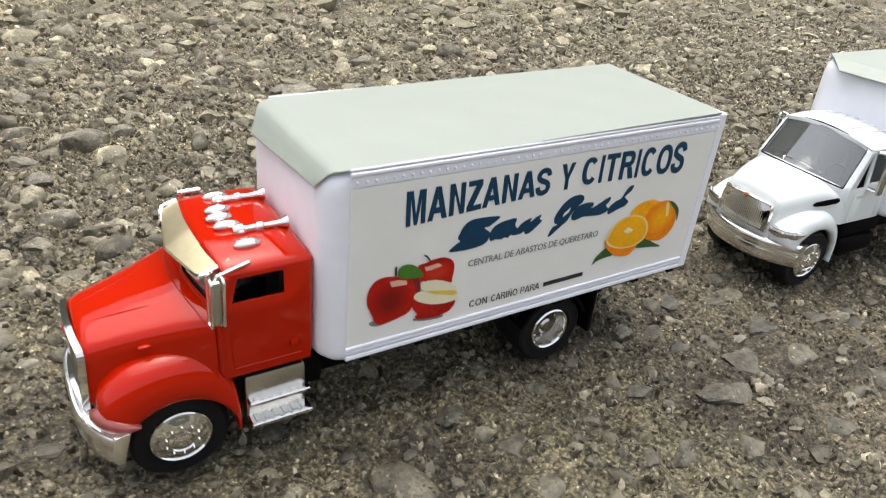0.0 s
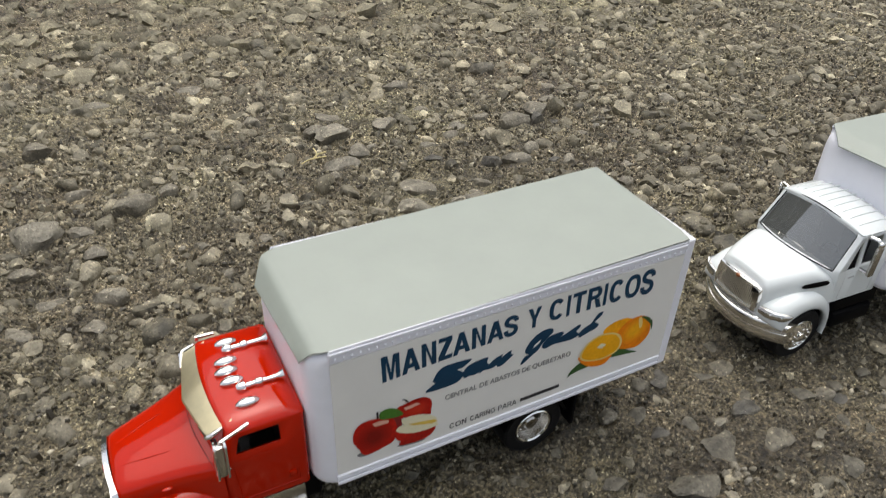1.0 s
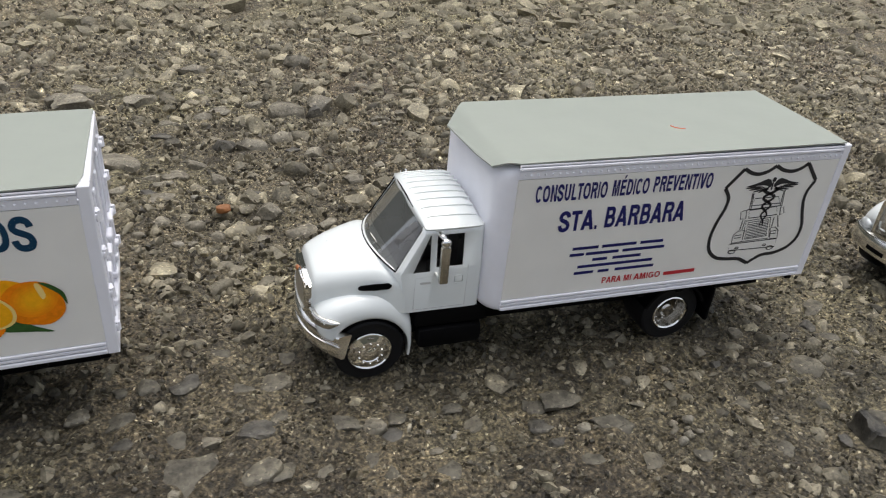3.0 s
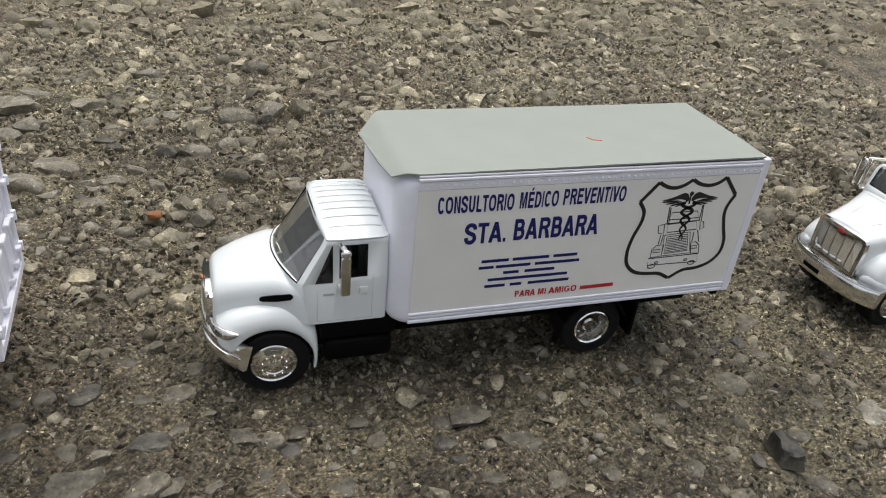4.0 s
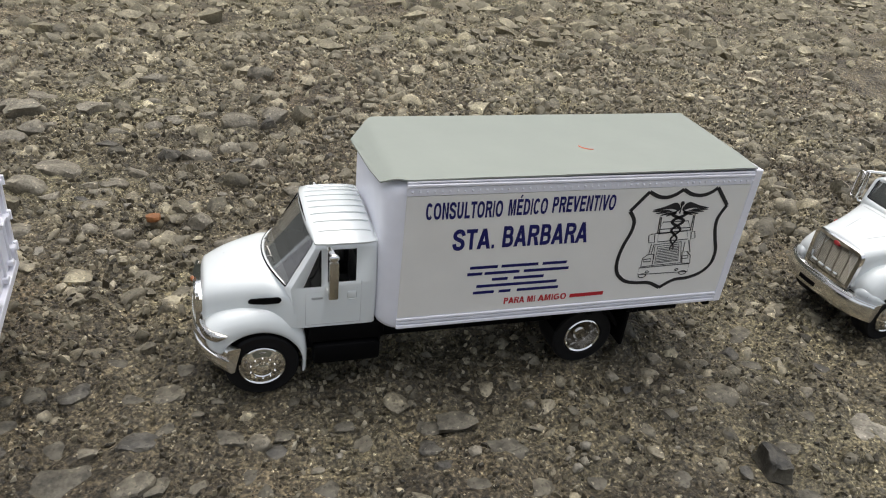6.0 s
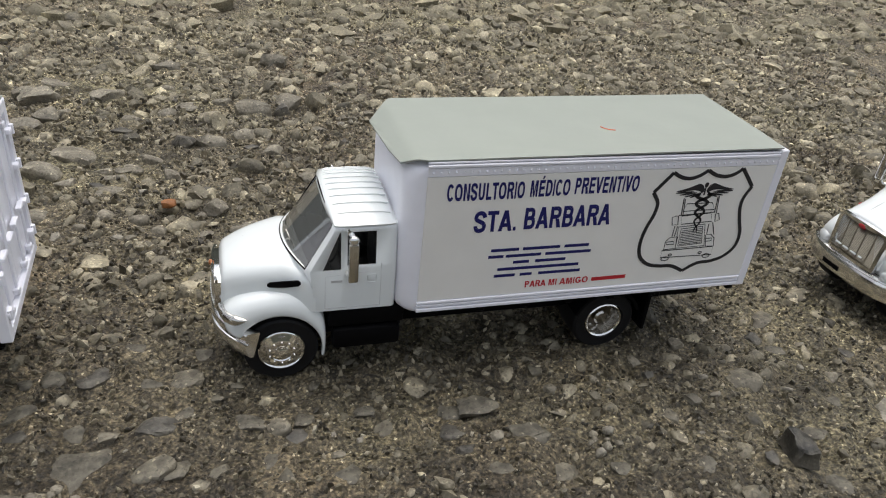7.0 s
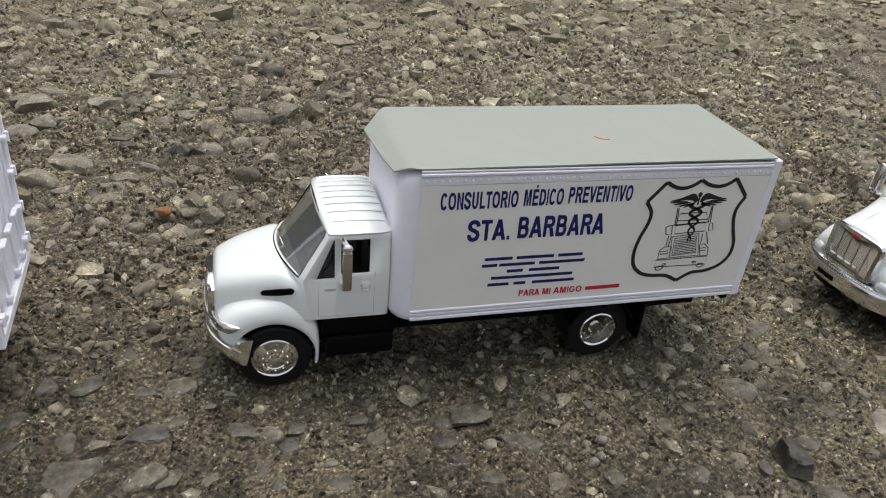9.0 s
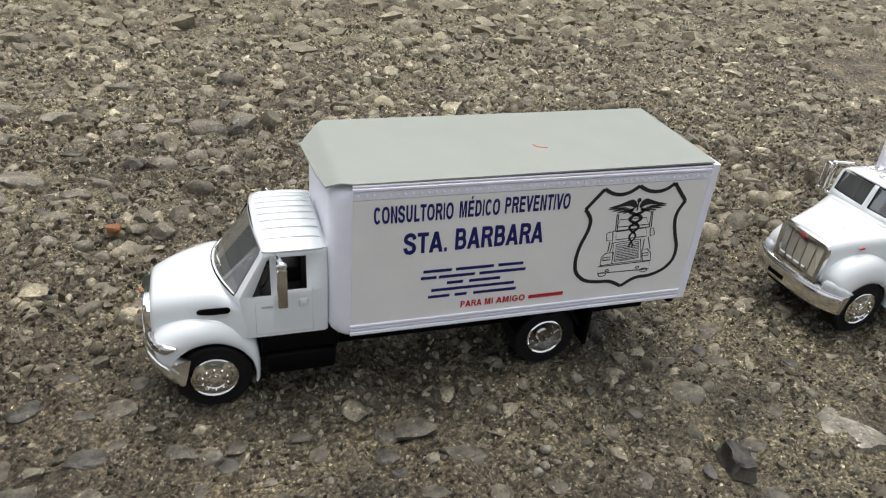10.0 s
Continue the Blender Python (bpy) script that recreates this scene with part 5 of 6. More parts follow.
    print_patch("apple_core", [[(68.3, 43.9), (77.2, 41.9), (78.3, 40.7), (76.7, 40.3), (70.0, 42.5)]], CORE, 4.6)
    print_patch("leaf_print", [curve_points([(58.8, 51.4), (59.1, 53.2), (61.3, 53.8), (63.8, 52.8), (65.8, 50.8), (66.4, 49.0), (63.2, 49.1), (59.4, 50.1)], 4, True)], LEAF_LIGHT, 4.5, "printed green leaf")
    bm = bmesh.new()
    stroke(bm, [(58.2, 50.9), (58.1, 53.8)], 0.6, y - 4 * dy)
    stroke(bm, [(68.5, 53.0), (67.3, 54.8), (66.3, 55.4)], 0.45, y - 4 * dy)
    part("apple_stalks", bm, BLACK_INK, st, smooth=0)
    print_patch("leaf_print", [curve_points([(128.9, 37.8), (130.0, 40.6), (132.4, 42.4), (134.1, 42.9), (137.5, 39.9), (133.5, 39.4), (130.4, 38.8)], 3, True), curve_points([(146.2, 40.5), (149.3, 43.1), (151.0, 43.4), (154.9, 40.7), (159.2, 38.3), (154.0, 39.1)], 3, True)], LEAF, 1, "printed dark green leaves")
    print_patch("orange_print", [curve_points([(141.4, 53.6), (142.4, 55.6), (145.3, 56.9), (148.6, 57.2), (151.2, 56.8), (153.8, 55.3), (150.8, 54.1), (149.0, 50.1), (144.5, 51.1)], 4, True)], ORANGE, 1.5, "printed whole orange")
    print_patch("orange_print", [curve_points([(147.8, 51.1), (150.3, 54.4), (153.3, 55.7), (157.6, 55.6), (161.0, 53.4), (162.7, 50.4), (163.1, 45.6), (161.0, 42.5), (158.3, 41.1), (154.6, 41.5), (150.1, 43.3), (148.1, 47.3)], 4, True)], ORANGE_DEEP, 2, "printed whole orange")
    graded("orange_shade", 155.9, 49.8, 6.4, 5.4, 35, (0.86, 0.23, 0.005), (0.92, 0.42, 0.010), 5, 2.05)
    print_patch("orange_shine", [curve_points([(156.6, 54.6), (157.9, 54.7), (158.9, 51.1), (157.9, 49.8)], 3, True)], PITH, 2.8)
    print_patch("orange_half", [curve_points([(132.6, 46.1), (133.9, 42.8), (137.1, 40.1), (141.2, 38.5), (145.0, 38.6), (147.3, 41.8), (141.9, 42.5)], 4, True)], ORANGE_DEEP, 3, "printed halved orange")
    rind = [(132.6, 46.1), (133.2, 48.6), (135.3, 51.5), (138.9, 53.1), (143.1, 53.1), (147.3, 51.6), (149.7, 49.2), (150.8, 46.3), (150.1, 43.3), (147.2, 41.6), (142.2, 41.2), (136.9, 42.5), (133.7, 44.3)]
    print_patch("orange_pith", [curve_points(rind, 4, True)], PITH, 3.6)
    print_patch("orange_flesh", [curve_points([(141.6 + (a - 141.6) * 0.9, 47.2 + (b - 47.2) * 0.9) for a, b in rind], 4, True)], ORANGE_FLESH, 4.2)
    print_patch("orange_core", [[(139.5, 48.0), (141.3, 49.1), (143.5, 47.9), (143.1, 47.2), (141.7, 47.5), (142.6, 46.6), (140.6, 47.2)]], APPLE_LIGHT, 4.8)
    print_patch("leaf_print", [curve_points([(157.7, 55.3), (160.2, 54.5), (162.7, 52.3), (163.7, 50.2), (163.8, 47.0), (162.5, 50.4), (160.3, 52.8)], 3, True)], LEAF, 4, "printed green leaf")


clinic_truck(pose(0.2730, 0.1755, 0))
tall_cab_truck(pose(0.0203, 0.1697, 0, 0, 0, 2.95), RED, LENS_RED, "red die-cast toy box truck with fruit lettering and grey card roof", True)
tall_cab_truck(pose(0.5344, 0.1667, 0, 0, 0, 1.46), WHITE, LENS_CLEAR, "white die-cast toy truck with tall chrome grille", False)

# ---- ground: worn asphalt with loose and sunken stones ----
def fade_noise(x, y, cell, seed):
    """Smooth value noise on arrays."""
    gx, gy = x / cell, y / cell
    ix, iy = np.floor(gx).astype(np.int64), np.floor(gy).astype(np.int64)
    fx, fy = gx - ix, gy - iy
    fx, fy = fx * fx * (3 - 2 * fx), fy * fy * (3 - 2 * fy)

    def h(a, b):
        v = (a * 374761393 + b * 668265263 + seed * 974634721) & 0x7FFFFFFF
        v = ((v ^ (v >> 13)) * 1274126177) & 0x7FFFFFFF
        return ((v ^ (v >> 16)) & 0xFFFF) / 65535.0
    return (h(ix, iy) * (1 - fx) + h(ix + 1, iy) * fx) * (1 - fy) + (h(ix, iy + 1) * (1 - fx) + h(ix + 1, iy + 1) * fx) * fy


def ground_height(x, y):
    z = 0.0016 * (fade_noise(x, y, 0.06, 1) - 0.5) + 0.0026 * (fade_noise(x, y, 0.018, 2) - 0.5) + 0.0040 * (fade_noise(x, y, 0.008, 3) - 0.5) + 0.0030 * (fade_noise(x, y, 0.0046, 4) - 0.5)
    lane = np.clip((np.abs(y - 0.172) - 0.03) / 0.08, 0, 1)
    z = z + lane * (0.0050 * (fade_noise(x, y, 0.034, 5) - 0.5) + 0.0050 * (fade_noise(x, y, 0.11, 6) - 0.5) + 0.0040 * (fade_noise(x, y, 0.013, 7) - 0.5))
    return z - 0.0014


def spaced(a, b, step, grow, far):
    """Even lines from a to b, then ever wider out to far on both sides."""
    mid = list(np.arange(a, b + step / 2, step))
    out, s, v = [], step, b
    while v < far:
        s *= grow
        v += s
        out.append(v)
    low, s, v = [], step, a
    while v > -far:
        s *= grow
        v -= s
        low.append(v)
    return np.array(low[::-1] + mid + out)


def mesh_from(name, verts, faces_flat, sizes, mat, smooth=False):
    me = bpy.data.meshes.new(name)
    me.vertices.add(len(verts))
    me.vertices.foreach_set("co", np.asarray(verts, dtype=np.float32).ravel())
    me.loops.add(len(faces_flat))
    me.loops.foreach_set("vertex_index", np.asarray(faces_flat, dtype=np.int32))
    me.polygons.add(len(sizes))
    sizes = np.asarray(sizes, dtype=np.int32)
    me.polygons.foreach_set("loop_start", np.concatenate(([0], np.cumsum(sizes)[:-1])).astype(np.int32))
    me.polygons.foreach_set("use_smooth", np.full(len(sizes), smooth))
    me.update(calc_edges=True)
    me.validate()
    me.materials.append(mat)
    return me


GX = spaced(-0.12, 0.66, 0.0023, 1.045, 60.0)
GY = spaced(0.03, 0.52, 0.0023, 1.035, 60.0)
gx, gy = np.meshgrid(GX, GY)
gz = ground_height(gx, gy)
far_soft = np.clip(1.5 - np.hypot(gx - 0.27, gy - 0.2) / 2.0, 0, 1)
gv = np.stack([gx, gy, gz * far_soft], -1).reshape(-1, 3)
nx, ny = len(GX), len(GY)
i0 = (np.arange(ny - 1)[:, None] * nx + np.arange(nx - 1)[None, :]).ravel()
gf = np.stack([i0, i0 + 1, i0 + nx + 1, i0 + nx], -1)


def near_shade_tint(n, l, co, near_shade, dry):
    """Shade put into the colour: a darker patch with an uneven edge before the trucks; dry: the lighter tone all round
    it.
    """
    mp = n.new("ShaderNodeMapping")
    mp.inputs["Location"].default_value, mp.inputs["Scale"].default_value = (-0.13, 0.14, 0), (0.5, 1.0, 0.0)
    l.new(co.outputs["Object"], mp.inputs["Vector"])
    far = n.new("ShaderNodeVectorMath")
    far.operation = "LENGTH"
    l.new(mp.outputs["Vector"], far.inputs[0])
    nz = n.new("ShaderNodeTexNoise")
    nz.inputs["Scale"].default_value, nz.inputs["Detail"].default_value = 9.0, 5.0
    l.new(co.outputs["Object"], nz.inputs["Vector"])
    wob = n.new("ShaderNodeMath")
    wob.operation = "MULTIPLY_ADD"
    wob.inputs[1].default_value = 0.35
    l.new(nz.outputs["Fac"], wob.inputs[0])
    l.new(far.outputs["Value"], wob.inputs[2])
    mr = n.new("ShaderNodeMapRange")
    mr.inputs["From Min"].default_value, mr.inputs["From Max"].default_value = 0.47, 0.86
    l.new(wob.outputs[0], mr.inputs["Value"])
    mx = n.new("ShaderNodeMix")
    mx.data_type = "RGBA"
    mx.inputs["A"].default_value, mx.inputs["B"].default_value = (*near_shade, 1), (*dry, 1)
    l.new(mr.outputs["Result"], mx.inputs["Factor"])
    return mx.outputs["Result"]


def ground_material():
    m = bpy.data.materials.new("worn_asphalt")
    m.use_nodes = True
    n, l = m.node_tree.nodes, m.node_tree.links
    b = n["Principled BSDF"]
    b.inputs["Roughness"].default_value = 0.6
    b.inputs["Specular IOR Level"].default_value = 0.5
    co = n.new("ShaderNodeTexCoord")

    def tex(kind, scale, detail=4.0):
        t = n.new(kind)
        t.inputs["Scale"].default_value = scale
        if kind == "ShaderNodeTexNoise":
            t.inputs["Detail"].default_value = detail
        l.new(co.outputs["Object"], t.inputs["Vector"])
        return t

    def ramp(src, stops):
        r = n.new("ShaderNodeValToRGB")
        while len(r.color_ramp.elements) < len(stops):
            r.color_ramp.elements.new(0.5)
        for k, (p, c) in enumerate(stops):
            r.color_ramp.elements[k].position, r.color_ramp.elements[k].color = p, (*c, 1)
        l.new(src, r.inputs["Fac"])
        return r.outputs["Color"]

    def mix(a, bb, fac, mode="MIX"):
        x = n.new("ShaderNodeMix")
        x.data_type, x.blend_type = "RGBA", mode
        if isinstance(fac, float):
            x.inputs["Factor"].default_value = fac
        else:
            l.new(fac, x.inputs["Factor"])
        l.new(a, x.inputs["A"])
        l.new(bb, x.inputs["B"])
        return x.outputs["Result"]
    base = ramp(tex("ShaderNodeTexNoise", 30, 9).outputs["Fac"], [(0.34, (0.42, 0.40, 0.39)), (0.5, (0.95, 0.95, 0.95)), (0.66, (1.45, 1.43, 1.40))])
    # Darkest stops stand in for crevice shade, palest for facet glints, beside grain tone.
    fine = ramp(tex("ShaderNodeTexNoise", 700, 9).outputs["Fac"], [(0.37, (0.20, 0.195, 0.19)), (0.5, (1.0, 1.0, 1.0)), (0.64, (2.1, 2.08, 2.0))])
    grit = tex("ShaderNodeTexVoronoi", 1350)
    grains_glints = ramp(grit.outputs["Color"], [(0.12, (0.020, 0.018, 0.013)), (0.5, (0.088, 0.077, 0.055)), (0.78, (0.150, 0.132, 0.096)), (0.88, (0.260, 0.235, 0.175)), (0.95, (0.66, 0.63, 0.51))])
    grit2 = tex("ShaderNodeTexVoronoi", 300)
    grains2 = ramp(grit2.outputs["Color"], [(0.2, (0.060, 0.052, 0.037)), (0.6, (0.118, 0.103, 0.074)), (0.95, (0.230, 0.203, 0.148))])
    c = mix(grains_glints, grains2, 0.42)
    c = mix(c, fine, 0.75, "MULTIPLY")
    c = mix(c, base, 0.9, "MULTIPLY")
    broad = ramp(tex("ShaderNodeTexNoise", 7, 4).outputs["Fac"], [(0.36, (0.76, 0.71, 0.69)), (0.5, (0.97, 0.97, 0.96)), (0.66, (1.16, 1.22, 1.10))])
    c = mix(c, broad, 0.9, "MULTIPLY")
    # ground before the trucks darkened in its colour, in place of shade
    c = mix(c, near_shade_tint(n, l, co, (0.99, 0.945, 0.835), (1.54, 1.48, 1.31)), 1.0, "MULTIPLY")
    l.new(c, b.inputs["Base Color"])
    bp = n.new("ShaderNodeBump")
    bp.inputs["Strength"].default_value, bp.inputs["Distance"].default_value = 1.0, 0.0014
    l.new(tex("ShaderNodeTexNoise", 480, 9).outputs["Fac"], bp.inputs["Height"])
    bp2 = n.new("ShaderNodeBump")
    bp2.inputs["Strength"].default_value, bp2.inputs["Distance"].default_value = 1.0, 0.009
    l.new(tex("ShaderNodeTexNoise", 150, 6).outputs["Fac"], bp2.inputs["Height"])
    l.new(bp.outputs["Normal"], bp2.inputs["Normal"])
    l.new(bp2.outputs["Normal"], b.inputs["Normal"])
    return m


ground = new("ground", mesh_from("ground", gv, gf.ravel(), np.full(len(gf), 4), ground_material(), True))
tagged(ground, "worn grey-brown asphalt with exposed aggregate", "ground", kind="structure")

STONE_TONES = [(0.0, (0.058, 0.053, 0.042)), (0.2, (0.118, 0.107, 0.085)), (0.5, (0.178, 0.161, 0.128)), (0.8, (0.235, 0.213, 0.168)), (0.95, (0.31, 0.28, 0.215)), (1.0, (0.44, 0.405, 0.32))]
GRIT_TONES = [(0.0, (0.032, 0.029, 0.023)), (0.35, (0.072, 0.064, 0.047)), (0.62, (0.158, 0.142, 0.105)), (0.85, (0.270, 0.245, 0.185)), (0.96, (0.36, 0.33, 0.255)), (1.0, (0.56, 0.53, 0.44))]


def stone_material(name, tones, rough, island=True, color=(0.2, 0.2, 0.2)):
    """Weathered stone: blotches, fine pale specks, dust and a pitted surface."""
    m = material(name, color, rough, vary=0.42, scale=420, bump=1.0, bump_scale=520, island=tones if island else None, spec=0.45)
    n, l = m.node_tree.nodes, m.node_tree.links
    b = n["Principled BSDF"]
    old = b.inputs["Base Color"].links[0].from_socket
    co = next(x for x in n if x.bl_idname == "ShaderNodeTexCoord")
    v = n.new("ShaderNodeTexVoronoi")
    v.inputs["Scale"].default_value = 1200
    l.new(co.outputs["Object"], v.inputs["Vector"])
    r = n.new("ShaderNodeValToRGB")
    stops = [(0.0, (0.45, 0.44, 0.43)), (0.25, (0.85, 0.85, 0.85)), (0.8, (1.1, 1.1, 1.1)), (0.90, (1.5, 1.48, 1.42)), (0.97, (3.0, 2.95, 2.8))]
    while len(r.color_ramp.elements) < len(stops):
        r.color_ramp.elements.new(0.5)
    for k, (p, c) in enumerate(stops):
        r.color_ramp.elements[k].position, r.color_ramp.elements[k].color = p, (*c, 1)
    l.new(v.outputs["Color"], r.inputs["Fac"])
    nz = n.new("ShaderNodeTexNoise")
    nz.inputs["Scale"].default_value, nz.inputs["Detail"].default_value = 150.0, 8.0
    l.new(co.outputs["Object"], nz.inputs["Vector"])
    blot = n.new("ShaderNodeMapRange")
    blot.inputs["From Min"].default_value, blot.inputs["From Max"].default_value = 0.36, 0.64
    blot.inputs["To Min"].default_value, blot.inputs["To Max"].default_value = 0.62, 1.45
    l.new(nz.outputs["Fac"], blot.inputs["Value"])

    def times(a, bb):
        x = n.new("ShaderNodeMix")
        x.data_type, x.blend_type = "RGBA", "MULTIPLY"
        x.inputs["Factor"].default_value = 1.0
        l.new(a, x.inputs["A"])
        l.new(bb, x.inputs["B"])
        return x.outputs["Result"]
    out = times(times(old, r.outputs["Color"]), blot.outputs["Result"])
    # caked brown dirt in patches
    dz = n.new("ShaderNodeTexNoise")
    dz.inputs["Scale"].default_value, dz.inputs["Detail"].default_value = 75.0, 9.0
    l.new(co.outputs["Object"], dz.inputs["Vector"])
    dm = n.new("ShaderNodeMapRange")
    dm.inputs["From Min"].default_value, dm.inputs["From Max"].default_value = 0.46, 0.60
    dm.inputs["To Max"].default_value = 0.8
    l.new(dz.outputs["Fac"], dm.inputs["Value"])
    dirt = n.new("ShaderNodeMix")
    dirt.data_type = "RGBA"
    l.new(dm.outputs["Result"], dirt.inputs["Factor"])
    l.new(out, dirt.inputs["A"])
    grain = n.new("ShaderNodeMix")
    grain.data_type, grain.blend_type = "RGBA", "MULTIPLY"
    grain.inputs["Factor"].default_value = 1.0
    grain.inputs["A"].default_value = (0.105, 0.095, 0.074, 1)
    l.new(r.outputs["Color"], grain.inputs["B"])
    l.new(grain.outputs["Result"], dirt.inputs["B"])
    out = dirt.outputs["Result"]
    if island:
        # the same painted shade laid over the loose stones
        out = times(out, near_shade_tint(n, l, co, (1.06, 1.035, 0.93), (1.46, 1.42, 1.24)))
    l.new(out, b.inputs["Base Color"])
    return m


GRAVEL = stone_material("gravel_stone", STONE_TONES, 0.62)
FAR_GRAVEL = stone_material("far_gravel_stone", [(0.0, (0.105, 0.095, 0.072)), (0.5, (0.165, 0.150, 0.116)), (1.0, (0.25, 0.228, 0.175))], 0.7)
GRIT = material("grit_stone", (0.2, 0.2, 0.2), 0.42, vary=0.25, scale=900, bump=0.4, bump_scale=1400, island=GRIT_TONES, spec=0.45)
_gn, _gl = GRIT.node_tree.nodes, GRIT.node_tree.links
_gb = _gn["Principled BSDF"]
_gm = _gn.new("ShaderNodeMix")
_gm.data_type, _gm.blend_type = "RGBA", "MULTIPLY"
_gm.inputs["Factor"].default_value = 1.0
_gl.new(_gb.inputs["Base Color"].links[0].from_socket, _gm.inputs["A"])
# grit takes the painted shade of the ground as well
_gl.new(near_shade_tint(_gn, _gl, next(x for x in _gn if x.bl_idname == "ShaderNodeTexCoord"), (0.82, 0.785, 0.715), (1.42, 1.35, 1.21)), _gm.inputs["B"])
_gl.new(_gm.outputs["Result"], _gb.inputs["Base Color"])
TAN_STONE = stone_material("tan_stone", None, 0.65, False, (0.262, 0.235, 0.178))
GREY_STONE = stone_material("grey_stone", None, 0.6, False, (0.205, 0.182, 0.136))
PALE_STONE = stone_material("pale_stone", None, 0.65, False, (0.27, 0.247, 0.198))
SUNK_TAN = stone_material("sunk_tan_stone", None, 0.7, False, (0.142, 0.126, 0.092))
SUNK_GREY = stone_material("sunk_grey_stone", None, 0.7, False, (0.108, 0.097, 0.073))
WEDGE_STONE = stone_material("wedge_stone", None, 0.5, False, (0.034, 0.031, 0.025))
DARK_STONE = stone_material("dark_stone", None, 0.55, False, (0.082, 0.075, 0.062))


def rock_shapes(count, level, seed):
    """Unit stones: a ball cut by random planes into facets and roughened; returns vertices of each, and the faces."""
    bm = bmesh.new()
    bmesh.ops.create_icosphere(bm, subdivisions=level, radius=1.0)
    base = np.array([v.co[:] for v in bm.verts])
    bm.verts.ensure_lookup_table()
    faces = np.array([[v.index for v in f.verts] for f in bm.faces])
    bm.free()
    rg = np.random.default_rng(seed)
    out = []
    for k in range(count):
        v = base.copy()
        for q in range(rg.integers(10, 16)):
            nrm = rg.normal(0, 1, 3)
            nrm /= np.linalg.norm(nrm)
            d = rg.uniform(0.50, 0.80)
            over = np.maximum(v @ nrm - d, 0)
            v = v - over[:, None] * nrm[None, :]
        ph = rg.uniform(0, 50, 3)
        wob = np.array([noise.noise(Vector((p * 2.3 + ph).tolist())) + 0.6 * noise.noise(Vector((p * 5.1 + ph).tolist())) + 0.35 * noise.noise(Vector((p * 9.7 + ph).tolist())) for p in base])
        v = v * (1 + 0.15 * wob)[:, None]
        v[:, 0:2] /= np.abs(v[:, 0:2]).max()
        v[:, 2] /= v[:, 2].max()
        out.append(v)
    return out, faces


def clear_of(cx, cy, spots, gap):
    keep = np.ones(len(cx), bool)
    for x, y, r in spots:
        keep &= np.hypot(cx - x, cy - y) > r + gap
    return keep


def rocks(name, cx, cy, size, flat_to, sink, level, seed, mat, label):
    """Many faceted stones, one mesh, partly sunk into the ground. flat_to: height as a share of the size."""
    shapes, faces = rock_shapes(18, level, seed)
    rg = np.random.default_rng(seed + 1)
    n, per = len(cx), len(shapes[0])
    bank = np.stack(shapes)
    v = bank[rg.integers(0, len(shapes), n)].copy()
    el = rg.uniform(0.55, 1.0, (n, 1))
    turn = rg.uniform(0, 2 * np.pi, (n, 1))
    x, y, z = v[:, :, 0] * size[:, None] / 2, v[:, :, 1] * size[:, None] / 2 * el, v[:, :, 2] * (size * flat_to)[:, None]
    x, y = x * np.cos(turn) - y * np.sin(turn), x * np.sin(turn) + y * np.cos(turn)
    lean = np.where(size < 0.010, 0.24, 0.09)[:, None]
    z = z + rg.normal(0, 1, (n, 1)) * lean * x + rg.normal(0, 1, (n, 1)) * lean * y
    z = z + ground_height(cx, cy)[:, None] - (size * flat_to * sink)[:, None]
    out = np.stack([x + cx[:, None], y + cy[:, None], z], -1).reshape(-1, 3)
    f = (faces[None] + (np.arange(n) * per)[:, None, None]).reshape(-1, 3)
    me = mesh_from(name, out, f.ravel(), np.full(len(f), 3), mat, True)
    me.set_sharp_from_angle(angle=radians(48))
    return tagged(new(name, me), label, "gravel", kind="stuff")


def grit_bed(name, cx, cy, size, seed, label):
    """Small angular chips, one mesh."""
    rg = np.random.default_rng(seed)
    n, sides = len(cx), 4
    a = (np.arange(sides)[None, :] + rg.uniform(-0.35, 0.35, (n, sides))) * (2 * np.pi / sides) + rg.uniform(0, 6.3, (n, 1))
    r = size[:, None] * 0.5 * rg.uniform(0.65, 1.2, (n, sides))
    ox, oy = r * np.cos(a), r * np.sin(a) * rg.uniform(0.6, 1.0, (n, 1))
    base = ground_height(cx, cy)[:, None]
    h = (size * rg.uniform(0.25, 0.6, n))[:, None]
    tx, ty = rg.normal(0, 0.4, (n, 1)), rg.normal(0, 0.4, (n, 1))
    low = np.stack([cx[:, None] + ox, cy[:, None] + oy, base - 0.3 * h + 0 * ox], -1)
    up = np.stack([cx[:, None] + 0.75 * ox, cy[:, None] + 0.75 * oy, base + h * rg.uniform(0.7, 1.1, (n, sides)) + tx * ox + ty * oy], -1)
    top = np.stack([cx, cy, base[:, 0] + h[:, 0] * 1.12], -1)[:, None, :]
    v = np.concatenate([low, up, top], 1)
    per = v.shape[1]
    quads = [(k, (k + 1) % sides, sides + (k + 1) % sides, sides + k) for k in range(sides)]
    tris = [(sides + k, sides + (k + 1) % sides, 2 * sides) for k in range(sides)]
    off = (np.arange(n) * per)[:, None, None]
    fq, ft = (np.array(quads)[None] + off).reshape(-1, 4), (np.array(tris)[None] + off).reshape(-1, 3)
    me = mesh_from(name, v.reshape(-1, 3), np.concatenate([fq.ravel(), ft.ravel()]), np.concatenate([np.full(len(fq), 4), np.full(len(ft), 3)]), GRIT)
    return tagged(new(name, me), label, "grit", kind="stuff")


